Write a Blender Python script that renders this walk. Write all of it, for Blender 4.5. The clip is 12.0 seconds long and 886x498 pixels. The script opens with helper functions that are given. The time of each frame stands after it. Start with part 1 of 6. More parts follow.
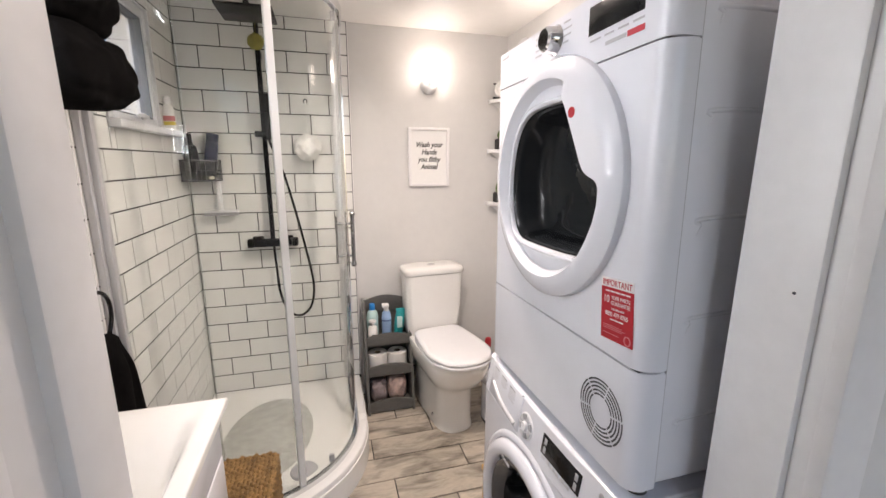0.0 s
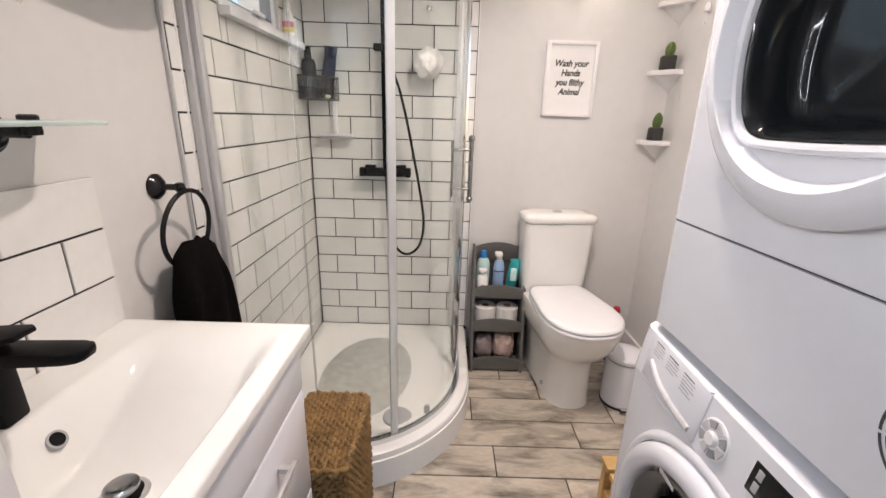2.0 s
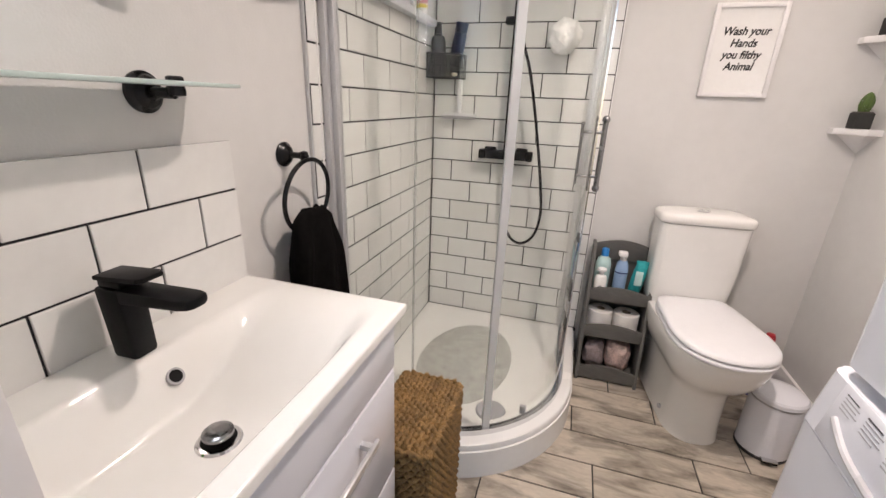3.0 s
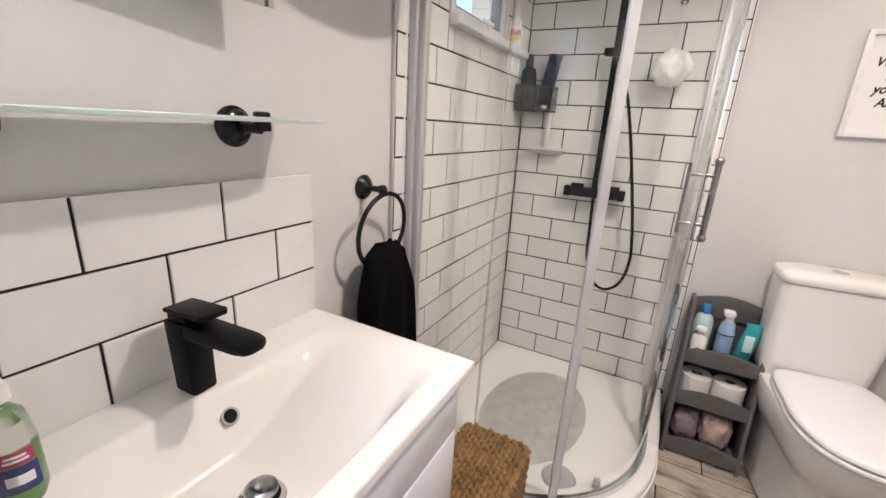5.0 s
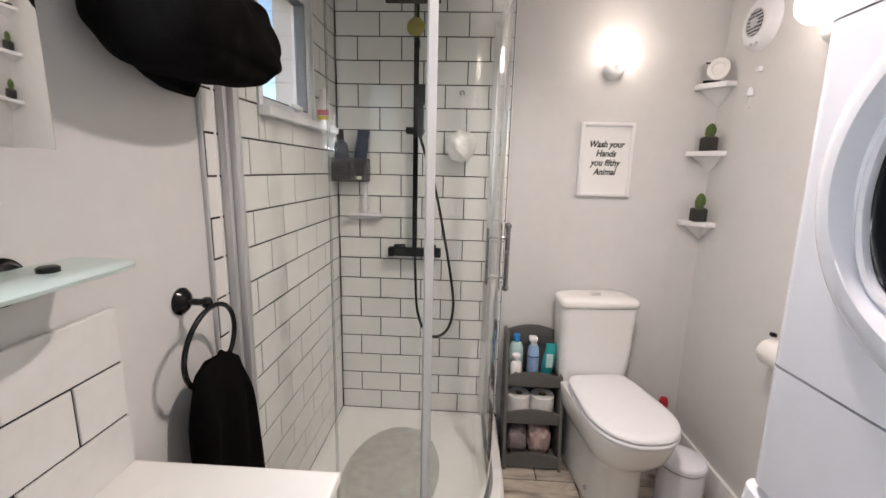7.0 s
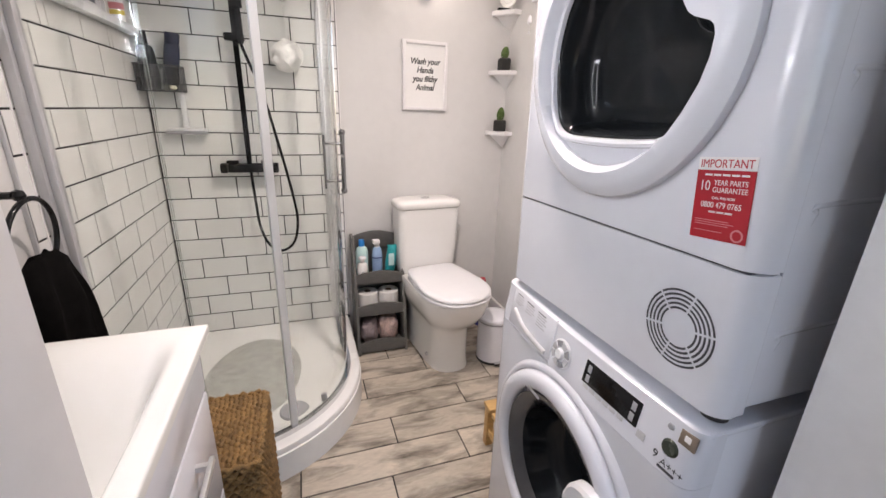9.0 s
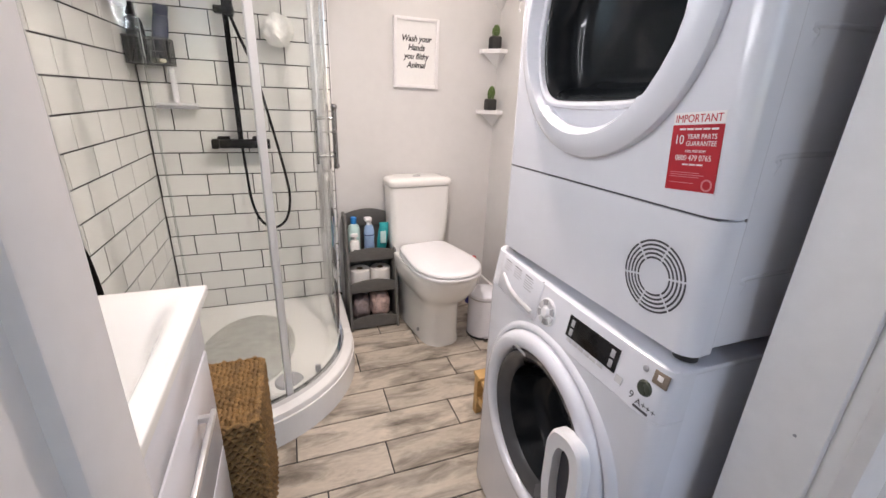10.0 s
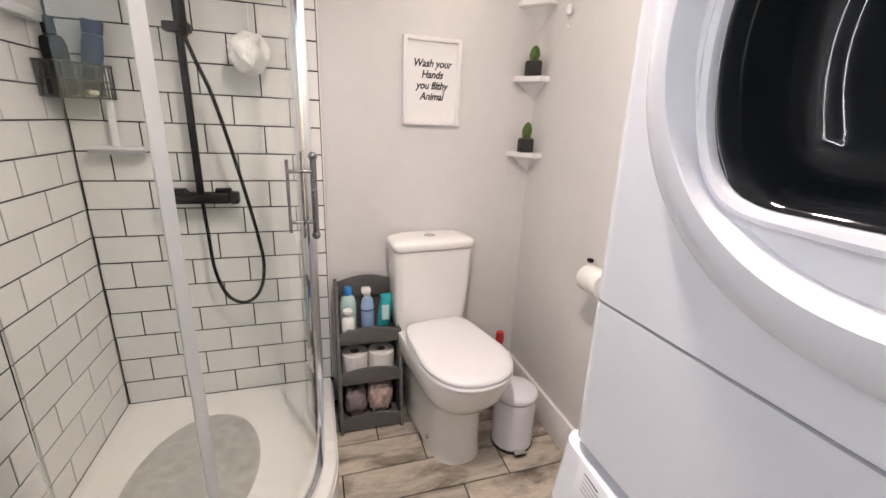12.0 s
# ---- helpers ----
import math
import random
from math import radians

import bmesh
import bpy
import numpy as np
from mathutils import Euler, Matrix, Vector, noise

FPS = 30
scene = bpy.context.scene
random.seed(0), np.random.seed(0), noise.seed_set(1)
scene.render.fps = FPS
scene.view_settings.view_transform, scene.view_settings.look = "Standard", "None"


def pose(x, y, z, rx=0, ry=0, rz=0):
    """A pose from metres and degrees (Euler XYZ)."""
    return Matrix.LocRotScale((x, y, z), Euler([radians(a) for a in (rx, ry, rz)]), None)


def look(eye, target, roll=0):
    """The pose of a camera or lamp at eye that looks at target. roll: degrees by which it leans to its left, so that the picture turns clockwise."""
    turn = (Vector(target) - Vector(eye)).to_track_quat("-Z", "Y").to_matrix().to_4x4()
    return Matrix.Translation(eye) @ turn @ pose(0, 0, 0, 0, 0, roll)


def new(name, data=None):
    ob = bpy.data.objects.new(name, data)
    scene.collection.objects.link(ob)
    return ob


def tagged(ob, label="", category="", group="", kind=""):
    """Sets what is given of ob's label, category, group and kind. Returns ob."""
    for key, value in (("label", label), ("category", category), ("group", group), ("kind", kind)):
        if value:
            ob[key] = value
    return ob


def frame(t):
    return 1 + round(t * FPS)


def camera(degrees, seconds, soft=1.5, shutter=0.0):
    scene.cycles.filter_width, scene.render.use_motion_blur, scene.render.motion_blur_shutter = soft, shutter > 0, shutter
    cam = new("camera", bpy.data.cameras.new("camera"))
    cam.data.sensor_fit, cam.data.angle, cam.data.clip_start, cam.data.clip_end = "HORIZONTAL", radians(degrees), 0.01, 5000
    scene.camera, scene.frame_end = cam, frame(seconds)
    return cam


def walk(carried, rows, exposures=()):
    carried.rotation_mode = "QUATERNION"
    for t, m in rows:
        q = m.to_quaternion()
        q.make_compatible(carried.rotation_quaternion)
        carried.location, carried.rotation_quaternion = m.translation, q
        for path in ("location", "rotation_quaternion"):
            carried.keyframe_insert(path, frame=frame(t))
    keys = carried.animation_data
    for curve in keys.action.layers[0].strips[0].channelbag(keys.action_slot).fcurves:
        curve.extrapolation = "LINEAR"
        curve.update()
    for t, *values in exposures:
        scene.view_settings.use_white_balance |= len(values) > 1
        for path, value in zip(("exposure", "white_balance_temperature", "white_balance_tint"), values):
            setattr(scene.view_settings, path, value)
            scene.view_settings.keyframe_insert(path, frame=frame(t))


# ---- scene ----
cam = camera(94.2, 12.0)
PATH = [
    (0, (0.682, 0.082, 1.449), (1.21, 1.966, 1.035), 0.2),
    (0.5, (0.684, 0.122, 1.431), (1.1, 2.029, 0.995), 0.4),
    (1, (0.685, 0.224, 1.369), (0.986, 2.144, 0.899), 0.9),
    (1.5, (0.685, 0.328, 1.345), (0.851, 2.248, 0.809), 1.2),
    (2, (0.691, 0.363, 1.283), (0.687, 2.269, 0.678), 1.6),
    (2.5, (0.686, 0.366, 1.256), (0.462, 2.242, 0.6), 2.0),
    (3, (0.694, 0.446, 1.25), (0.154, 2.249, 0.574), 2.2),
    (3.2, (0.700, 0.478, 1.256), (0.016, 2.227, 0.573), 2.5),
    (4.8, (0.662, 0.532, 1.257), (-0.302, 2.179, 0.662), 3.4),
    (5, (0.654, 0.528, 1.269), (-0.231, 2.227, 0.691), 3.4),
    (5.5, (0.643, 0.505, 1.343), (0.012, 2.343, 0.87), 3.2),
    (6, (0.622, 0.504, 1.437), (0.194, 2.42, 1.053), 2.6),
    (6.5, (0.617, 0.508, 1.475), (0.352, 2.458, 1.121), 1.9),
    (7, (0.619, 0.492, 1.411), (0.525, 2.454, 1.035), 1.4),
    (7.2, (0.62, 0.479, 1.384), (0.598, 2.44, 0.991), 1.2),
    (8.8, (0.631, 0.28, 1.317), (1.205, 2.099, 0.716), 1.8),
    (9, (0.622, 0.248, 1.302), (1.244, 2.041, 0.67), 1.8),
    (9.5, (0.604, 0.193, 1.255), (1.27, 1.954, 0.579), 2.0),
    (10, (0.605, 0.198, 1.262), (1.264, 1.957, 0.574), 2.3),
    (10.5, (0.668, 0.331, 1.301), (1.286, 2.111, 0.631), 2.5),
    (11, (0.716, 0.46, 1.323), (1.294, 2.265, 0.684), 2.7),
    (11.5, (0.781, 0.602, 1.33), (1.323, 2.427, 0.717), 2.7),
    (12, (0.794, 0.739, 1.323), (1.37, 2.561, 0.733), 2.4),
]
walk(cam, [(t, look(eye, target, roll)) for t, eye, target, roll in PATH], exposures=[(0.0, 1.76, 6900, 16.0), (1.0, 1.68, 6850, 16.0), (2.0, 1.74, 6850, 16.5), (3.0, 1.66, 6850, 16.5), (5.0, 1.70, 6800, 16.0), (5.5, 1.60, 6800, 16.0), (6.2, 1.50, 6750, 15.0), (7.0, 1.46, 6650, 15.0), (9.0, 1.72, 6650, 17.0), (9.5, 1.87, 6650, 17.0), (10.5, 1.75, 6750, 17.0), (12.0, 1.65, 6850, 16.5)])

# ---- world and light ----
world = bpy.data.worlds.new("sky")
scene.world = world
world.use_nodes = True
wn = world.node_tree.nodes
sky = wn.new("ShaderNodeTexSky")
sky.sky_type, sky.sun_disc = "NISHITA", False
sky.sun_elevation, sky.sun_rotation = radians(35), radians(240)
wn["Background"].inputs["Strength"].default_value = 0.15
world.node_tree.links.new(sky.outputs[0], wn["Background"].inputs["Color"])
GLOBE_LIGHT, LED_LIGHT, DOWNLIGHT_WATTS = 3.8, 33.0, 4.4


# ---- materials ----
def mat(name, color, rough=0.5, metal=0.0, vary=0.06, scale=6.0, bump=0.0, bump_scale=60.0, emit=0.0, coat=0.0, stretch=(1, 1, 1), spec=0.5, rand=0.0, rough_vary=0.06):
    """A surface with two scales of variation in colour and gloss, and fine relief."""
    m = bpy.data.materials.new(name)
    m.use_nodes = True
    t, n = m.node_tree, m.node_tree.nodes
    b = n["Principled BSDF"]
    b.inputs["Metallic"].default_value = metal
    b.inputs["Coat Weight"].default_value = coat
    b.inputs["Coat Roughness"].default_value = 0.05
    b.inputs["Specular IOR Level"].default_value = spec
    co = n.new("ShaderNodeTexCoord")
    mp = n.new("ShaderNodeMapping")
    mp.inputs["Scale"].default_value = stretch
    t.links.new(co.outputs["Object"], mp.inputs[0])
    big, fine = n.new("ShaderNodeTexNoise"), n.new("ShaderNodeTexNoise")
    for tex, sc in ((big, scale), (fine, scale * 9)):
        tex.inputs["Scale"].default_value = sc
        tex.inputs["Detail"].default_value = 5
        t.links.new(mp.outputs[0], tex.inputs["Vector"])
    add = n.new("ShaderNodeMath")
    add.operation = "ADD"
    t.links.new(big.outputs[0], add.inputs[0])
    t.links.new(fine.outputs[0], add.inputs[1])
    mr = n.new("ShaderNodeMapRange")
    mr.inputs["From Min"].default_value, mr.inputs["From Max"].default_value = 0.7, 1.3
    mr.inputs["To Min"].default_value, mr.inputs["To Max"].default_value = 1 - vary, 1 + vary
    t.links.new(add.outputs[0], mr.inputs[0])
    value = mr.outputs[0]
    if rand:
        oi = n.new("ShaderNodeObjectInfo")
        rr = n.new("ShaderNodeMapRange")
        rr.inputs["To Min"].default_value, rr.inputs["To Max"].default_value = 1 - rand, 1 + rand
        t.links.new(oi.outputs["Random"], rr.inputs[0])
        mul = n.new("ShaderNodeMath")
        mul.operation = "MULTIPLY"
        t.links.new(value, mul.inputs[0])
        t.links.new(rr.outputs[0], mul.inputs[1])
        value = mul.outputs[0]
    mix = n.new("ShaderNodeVectorMath")
    mix.operation = "SCALE"
    mix.inputs[0].default_value = color
    t.links.new(value, mix.inputs["Scale"])
    t.links.new(mix.outputs[0], b.inputs["Base Color"])
    r2 = n.new("ShaderNodeMapRange")
    r2.inputs["From Min"].default_value, r2.inputs["From Max"].default_value = 0.3, 0.7
    r2.inputs["To Min"].default_value, r2.inputs["To Max"].default_value = max(rough - rough_vary, 0.02), min(rough + rough_vary, 1)
    t.links.new(big.outputs[0], r2.inputs[0])
    t.links.new(r2.outputs[0], b.inputs["Roughness"])
    if bump:
        bt, bp = n.new("ShaderNodeTexNoise"), n.new("ShaderNodeBump")
        bt.inputs["Scale"].default_value, bt.inputs["Detail"].default_value = bump_scale, 3
        bp.inputs["Strength"].default_value, bp.inputs["Distance"].default_value = bump, 0.002
        t.links.new(mp.outputs[0], bt.inputs["Vector"])
        t.links.new(bt.outputs[0], bp.inputs["Height"])
        t.links.new(bp.outputs[0], b.inputs["Normal"])
    if emit:
        b.inputs["Emission Color"].default_value = (*color, 1)
        b.inputs["Emission Strength"].default_value = emit
    return m


def glass(name, color, rough=0.0, ior=1.45, clear=1.0):
    m = bpy.data.materials.new(name)
    m.use_nodes = True
    b = m.node_tree.nodes["Principled BSDF"]
    b.inputs["Base Color"].default_value = (*color, 1)
    b.inputs["Transmission Weight"].default_value = clear
    b.inputs["Roughness"].default_value = rough
    b.inputs["IOR"].default_value = ior
    return m


PAINT = mat("grey_wall_paint", (0.66, 0.65, 0.635), 0.55, vary=0.025, scale=2.5, bump=0.15, bump_scale=220)
CEIL = mat("white_ceiling_paint", (0.85, 0.835, 0.815), 0.5, vary=0.02, scale=2, bump=0.1, bump_scale=160)
TRIMWHITE = mat("white_gloss_paint", (0.80, 0.785, 0.78), 0.36, vary=0.03, scale=4, bump=0.12, bump_scale=40)
TILE = mat("white_glazed_tile", (0.78, 0.775, 0.755), 0.13, vary=0.025, scale=5, bump=0.12, bump_scale=14, rand=0.03, spec=0.5)
GROUT = mat("black_grout", (0.016, 0.016, 0.017), 0.85, vary=0.25, scale=20, bump=0.3, bump_scale=300)
CERAMIC = mat("white_ceramic", (0.83, 0.82, 0.795), 0.10, vary=0.012, scale=3, coat=0.3)
ACRYLIC = mat("white_acrylic_tray", (0.80, 0.795, 0.775), 0.22, vary=0.02, scale=4)
TRAYGRIP = mat("grey_antislip", (0.44, 0.44, 0.415), 0.5, vary=0.22, scale=28, bump=0.6, bump_scale=150)
ENAMEL = mat("white_enamel", (0.74, 0.75, 0.805), 0.20, vary=0.012, scale=3, coat=0.25)
PLASTIC = mat("white_plastic", (0.80, 0.80, 0.82), 0.38, vary=0.015, scale=4)
GREYPLASTIC = mat("grey_plastic", (0.36, 0.36, 0.38), 0.35, vary=0.04, scale=6)
SMOKEGREY = mat("smoke_grey_plastic", (0.085, 0.085, 0.09), 0.25, vary=0.05, scale=6)
PALEGREY = mat("pale_grey_plastic", (0.55, 0.55, 0.57), 0.3, vary=0.03, scale=6)
DARKGLASS = mat("dark_door_glass", (0.012, 0.014, 0.016), 0.05, vary=0.1, scale=4, coat=0.0, rough_vary=0.02, spec=0.2)
DARKRUBBER = mat("dark_rubber", (0.025, 0.025, 0.028), 0.5, vary=0.1, scale=30)
BLACK = mat("matt_black_metal", (0.005, 0.005, 0.0055), 0.42, vary=0.2, scale=20, spec=0.12)
BLACKGLOSS = mat("black_gloss", (0.010, 0.010, 0.011), 0.2, vary=0.1, scale=20, spec=0.3)
CHROME = mat("chrome", (0.72, 0.72, 0.73), 0.12, metal=1.0, vary=0.04, scale=12)
SATIN = mat("satin_aluminium", (0.76, 0.76, 0.77), 0.45, metal=1.0, vary=0.06, scale=10, stretch=(1, 1, 0.1))
TOWEL = mat("black_towel", (0.006, 0.0055, 0.0055), 0.95, vary=0.4, scale=60, bump=1.0, bump_scale=420, spec=0.04)
REDPAPER = mat("red_sticker", (0.45, 0.010, 0.022), 0.45, vary=0.03, scale=10)
REDTEXT = mat("red_print", (0.50, 0.03, 0.05), 0.4)
PINKPRINT = mat("faded_pink_print", (0.62, 0.22, 0.24), 0.45)
WHITEPRINT = mat("white_print", (0.82, 0.80, 0.80), 0.4)
INK = mat("black_ink", (0.01, 0.01, 0.01), 0.6)
DARKCHROME = mat("dark_chrome", (0.30, 0.30, 0.31), 0.22, metal=1.0, vary=0.1, scale=12)
PROFILE = mat("grey_profile", (0.55, 0.55, 0.56), 0.35, metal=0.3, vary=0.08, scale=10, stretch=(1, 1, 0.1))
# one dark tone for print and for painted shade in seams and holes
DARKPRINTSHADE = mat("dark_print_and_shade", (0.05, 0.05, 0.06), 0.5)
GREYPRINT = mat("grey_print", (0.40, 0.40, 0.43), 0.5)
SHADEGRASS = mat("shaded_seagrass", (0.05, 0.028, 0.010), 0.9, vary=0.4, scale=40)
SEAGRASS = mat("brown_seagrass", (0.22, 0.128, 0.045), 0.75, vary=0.45, scale=26, bump=0.9, bump_scale=160, rand=0.12)
PINE = mat("yellow_pine", (0.55, 0.34, 0.13), 0.5, vary=0.15, scale=10, stretch=(0.2, 2, 2), bump=0.2, bump_scale=60)
GREYWOOD = mat("grey_painted_wood", (0.115, 0.112, 0.105), 0.55, vary=0.12, scale=14, stretch=(0.3, 1, 1), bump=0.25, bump_scale=90)
PAPER = mat("white_paper", (0.82, 0.81, 0.79), 0.8, vary=0.02, scale=8)
TISSUE = mat("white_tissue", (0.82, 0.80, 0.77), 0.95, vary=0.03, scale=30, bump=0.6, bump_scale=200)
CARD = mat("brown_card", (0.20, 0.14, 0.09), 0.9, vary=0.1)
CACTUS = mat("green_cactus", (0.07, 0.12, 0.025), 0.7, vary=0.35, scale=40, bump=0.8, bump_scale=200)
POT = mat("dark_slate_pot", (0.03, 0.03, 0.028), 0.8, vary=0.3, scale=30, bump=0.5, bump_scale=120)
SOIL = mat("grey_pebbles", (0.10, 0.09, 0.08), 0.9, vary=0.4, scale=60)
TEAL = mat("teal_pack", (0.02, 0.36, 0.38), 0.35, vary=0.25, scale=18)
PALEBLUE = mat("pale_blue_bottle", (0.30, 0.44, 0.66), 0.3, vary=0.05)
AQUA = mat("aqua_bottle", (0.52, 0.72, 0.70), 0.3, vary=0.06)
BLUECAP = mat("bright_blue_cap", (0.02, 0.22, 0.58), 0.35)
NAVY = mat("navy_bottle", (0.012, 0.018, 0.055), 0.4, vary=0.15, spec=0.25)
REDCAP = mat("red_cap", (0.45, 0.02, 0.03), 0.4)
DEEPBLUE = mat("deep_blue_bottle", (0.02, 0.025, 0.20), 0.35)
PINKPACK = mat("pink_and_cream_wrap", (0.55, 0.40, 0.36), 0.45, vary=0.5, scale=22, bump=0.8, bump_scale=50)
MAUVEPACK = mat("mauve_grey_wrap", (0.30, 0.24, 0.24), 0.5, vary=0.4, scale=22, bump=0.8, bump_scale=50)
PUFF = mat("white_bath_puff", (0.85, 0.84, 0.82), 0.8, vary=0.06, scale=40)
YELLOWPUFF = mat("yellow_green_puff", (0.33, 0.30, 0.06), 0.85, vary=0.3, scale=40)
SOAPBAR = mat("cream_soap", (0.72, 0.68, 0.52), 0.5)
GREENSOAP = mat("green_liquid_soap", (0.16, 0.46, 0.10), 0.12, vary=0.05)
LABELBLUE = mat("navy_label", (0.02, 0.03, 0.16), 0.35)
LABELRED = mat("crimson_label", (0.42, 0.03, 0.10), 0.35)
GREENBADGE = mat("green_badge", (0.045, 0.055, 0.04), 0.3)
BROWNBADGE = mat("brown_badge", (0.22, 0.17, 0.13), 0.35)
YELLOWPRINT = mat("yellow_print", (0.70, 0.55, 0.10), 0.4)
UPVC = mat("white_upvc", (0.78, 0.79, 0.82), 0.3, vary=0.02)
GASKET = mat("grey_gasket", (0.18, 0.20, 0.23), 0.6)
GLOBE = mat("lit_opal_globe", (1.0, 0.89, 0.80), 0.4, vary=0.0, emit=GLOBE_LIGHT)
LED = mat("led_strip", (0.86, 0.93, 1.0), 0.4, vary=0.0, emit=LED_LIGHT)
MIRROR = mat("silvered_mirror", (0.86, 0.88, 0.87), 0.015, metal=1.0, vary=0.01, rough_vary=0.008)
GLASS = glass("clear_shower_glass", (0.80, 0.825, 0.812), ior=1.30)
SHELFGLASS = glass("green_edge_glass", (0.74, 0.86, 0.82), 0.3, clear=0.5)
WINGLASS = glass("window_glass", (1, 1, 1))
SEAL = glass("milky_seal_plastic", (0.80, 0.81, 0.82), 0.28, clear=0.60)
SMOKY = glass("smoky_plastic", (0.30, 0.30, 0.30), 0.15)
CLEARPLASTIC = glass("clear_plastic", (0.92, 0.94, 0.92), 0.15)


def plank_material():
    """Wood-look porcelain: pale beige with worn brown-grey streaks along the board."""
    m = mat("wood_look_tile", (0.50, 0.44, 0.365), 0.42, vary=0.14, scale=7, stretch=(0.5, 1.6, 1), bump=0.2, bump_scale=50, rand=0.10)
    t, n = m.node_tree, m.node_tree.nodes
    b = n["Principled BSDF"]
    base = b.inputs["Base Color"].links[0].from_socket
    co, oi = n.new("ShaderNodeTexCoord"), n.new("ShaderNodeObjectInfo")
    off = n.new("ShaderNodeVectorMath")
    off.operation = "MULTIPLY_ADD"
    rnd = n.new("ShaderNodeMath")
    rnd.operation = "MULTIPLY"
    rnd.inputs[1].default_value = 37.0
    t.links.new(oi.outputs["Random"], rnd.inputs[0])
    off.inputs[1].default_value = (1.7, 5.2, 1)
    t.links.new(co.outputs["Object"], off.inputs[0])
    t.links.new(rnd.outputs[0], off.inputs[2])
    streak = n.new("ShaderNodeTexNoise")
    streak.inputs["Scale"].default_value, streak.inputs["Detail"].default_value, streak.inputs["Roughness"].default_value = 2.3, 8, 0.60
    streak.inputs["Distortion"].default_value = 0.5
    t.links.new(off.outputs[0], streak.inputs["Vector"])
    ramp = n.new("ShaderNodeMapRange")
    ramp.inputs["From Min"].default_value, ramp.inputs["From Max"].default_value = 0.45, 0.69
    t.links.new(streak.outputs[0], ramp.inputs[0])
    mix = n.new("ShaderNodeMix")
    mix.data_type = "RGBA"
    t.links.new(ramp.outputs[0], mix.inputs[0])
    t.links.new(base, mix.inputs[6])
    mix.inputs[7].default_value = (0.105, 0.088, 0.068, 1)
    t.links.new(mix.outputs[2], b.inputs["Base Color"])
    return m


PLANK = plank_material()


# ---- mesh helpers ----
ORIGIN = {}


def finish(name, bm, material, smooth=35):
    me = bpy.data.meshes.new(name)
    bmesh.ops.recalc_face_normals(bm, faces=bm.faces)
    bm.to_mesh(me)
    bm.free()
    if material:
        me.materials.append(material)
    if smooth:
        me.polygons.foreach_set("use_smooth", [True] * len(me.polygons))
        me.set_sharp_from_angle(angle=radians(smooth))
    return me


def thing(name, at, label, category, group="", turn=0.0, moved=(0, 0, 0)):
    """An empty at a thing's base; its parts are given in the room's metres, before the turn about the base and the move."""
    ob = new(name)
    ob.empty_display_size = 0.05
    ob.matrix_basis = Matrix.Translation(moved) @ pose(*at, 0, 0, turn)
    ORIGIN[ob] = Vector(at)
    return tagged(ob, label, category, group)


def part(name, bm, material, parent, label="", smooth=35):
    o = ORIGIN[parent]
    bm.transform(Matrix.Translation(-o))
    ob = new(name, finish(name, bm, material, smooth))
    ob.parent = parent
    ORIGIN[ob] = o
    return tagged(ob, label) if label else ob


def solid(name, bm, material, label, category, group="", kind="", smooth=35):
    ob = new(name, finish(name, bm, material, smooth))
    ORIGIN[ob] = Vector((0, 0, 0))
    return tagged(ob, label, category, group, kind)


def box(x0, y0, z0, x1, y1, z1, bev=0.0, seg=2, bm=None):
    bm = bm or bmesh.new()
    m = Matrix.LocRotScale(((x0 + x1) / 2, (y0 + y1) / 2, (z0 + z1) / 2), None, (abs(x1 - x0), abs(y1 - y0), abs(z1 - z0)))
    vs = bmesh.ops.create_cube(bm, size=1, matrix=m)["verts"]
    if bev:
        es = list({e for v in vs for e in v.link_edges})
        bmesh.ops.bevel(bm, geom=es, offset=bev, segments=seg, affect="EDGES", profile=0.5)
    return bm


def cyl(p0, p1, r0, r1=None, seg=24, bm=None, caps=True):
    bm = bm or bmesh.new()
    p0, p1 = Vector(p0), Vector(p1)
    d = p1 - p0
    m = Matrix.Translation((p0 + p1) / 2) @ d.to_track_quat("Z", "Y").to_matrix().to_4x4()
    bmesh.ops.create_cone(bm, cap_ends=caps, segments=seg, radius1=r0, radius2=r0 if r1 is None else r1, depth=d.length, matrix=m)
    return bm


def lathe(profile, m=Matrix(), seg=32, bm=None, squash=1.0):
    """Turns (radius, height) pairs about the local z."""
    bm = bm or bmesh.new()
    rings = []
    for r, h in profile:
        if r < 1e-6:
            rings.append([bm.verts.new(m @ Vector((0, 0, h)))])
        else:
            rings.append([bm.verts.new(m @ Vector((r * math.cos(2 * math.pi * i / seg), squash * r * math.sin(2 * math.pi * i / seg), h))) for i in range(seg)])
    for a, b in zip(rings, rings[1:]):
        for i in range(seg):
            j = (i + 1) % seg
            f = [a[i % len(a)], a[j % len(a)], b[j % len(b)], b[i % len(b)]]
            f = list(dict.fromkeys(f))
            if len(f) > 2:
                bm.faces.new(f)
    return bm


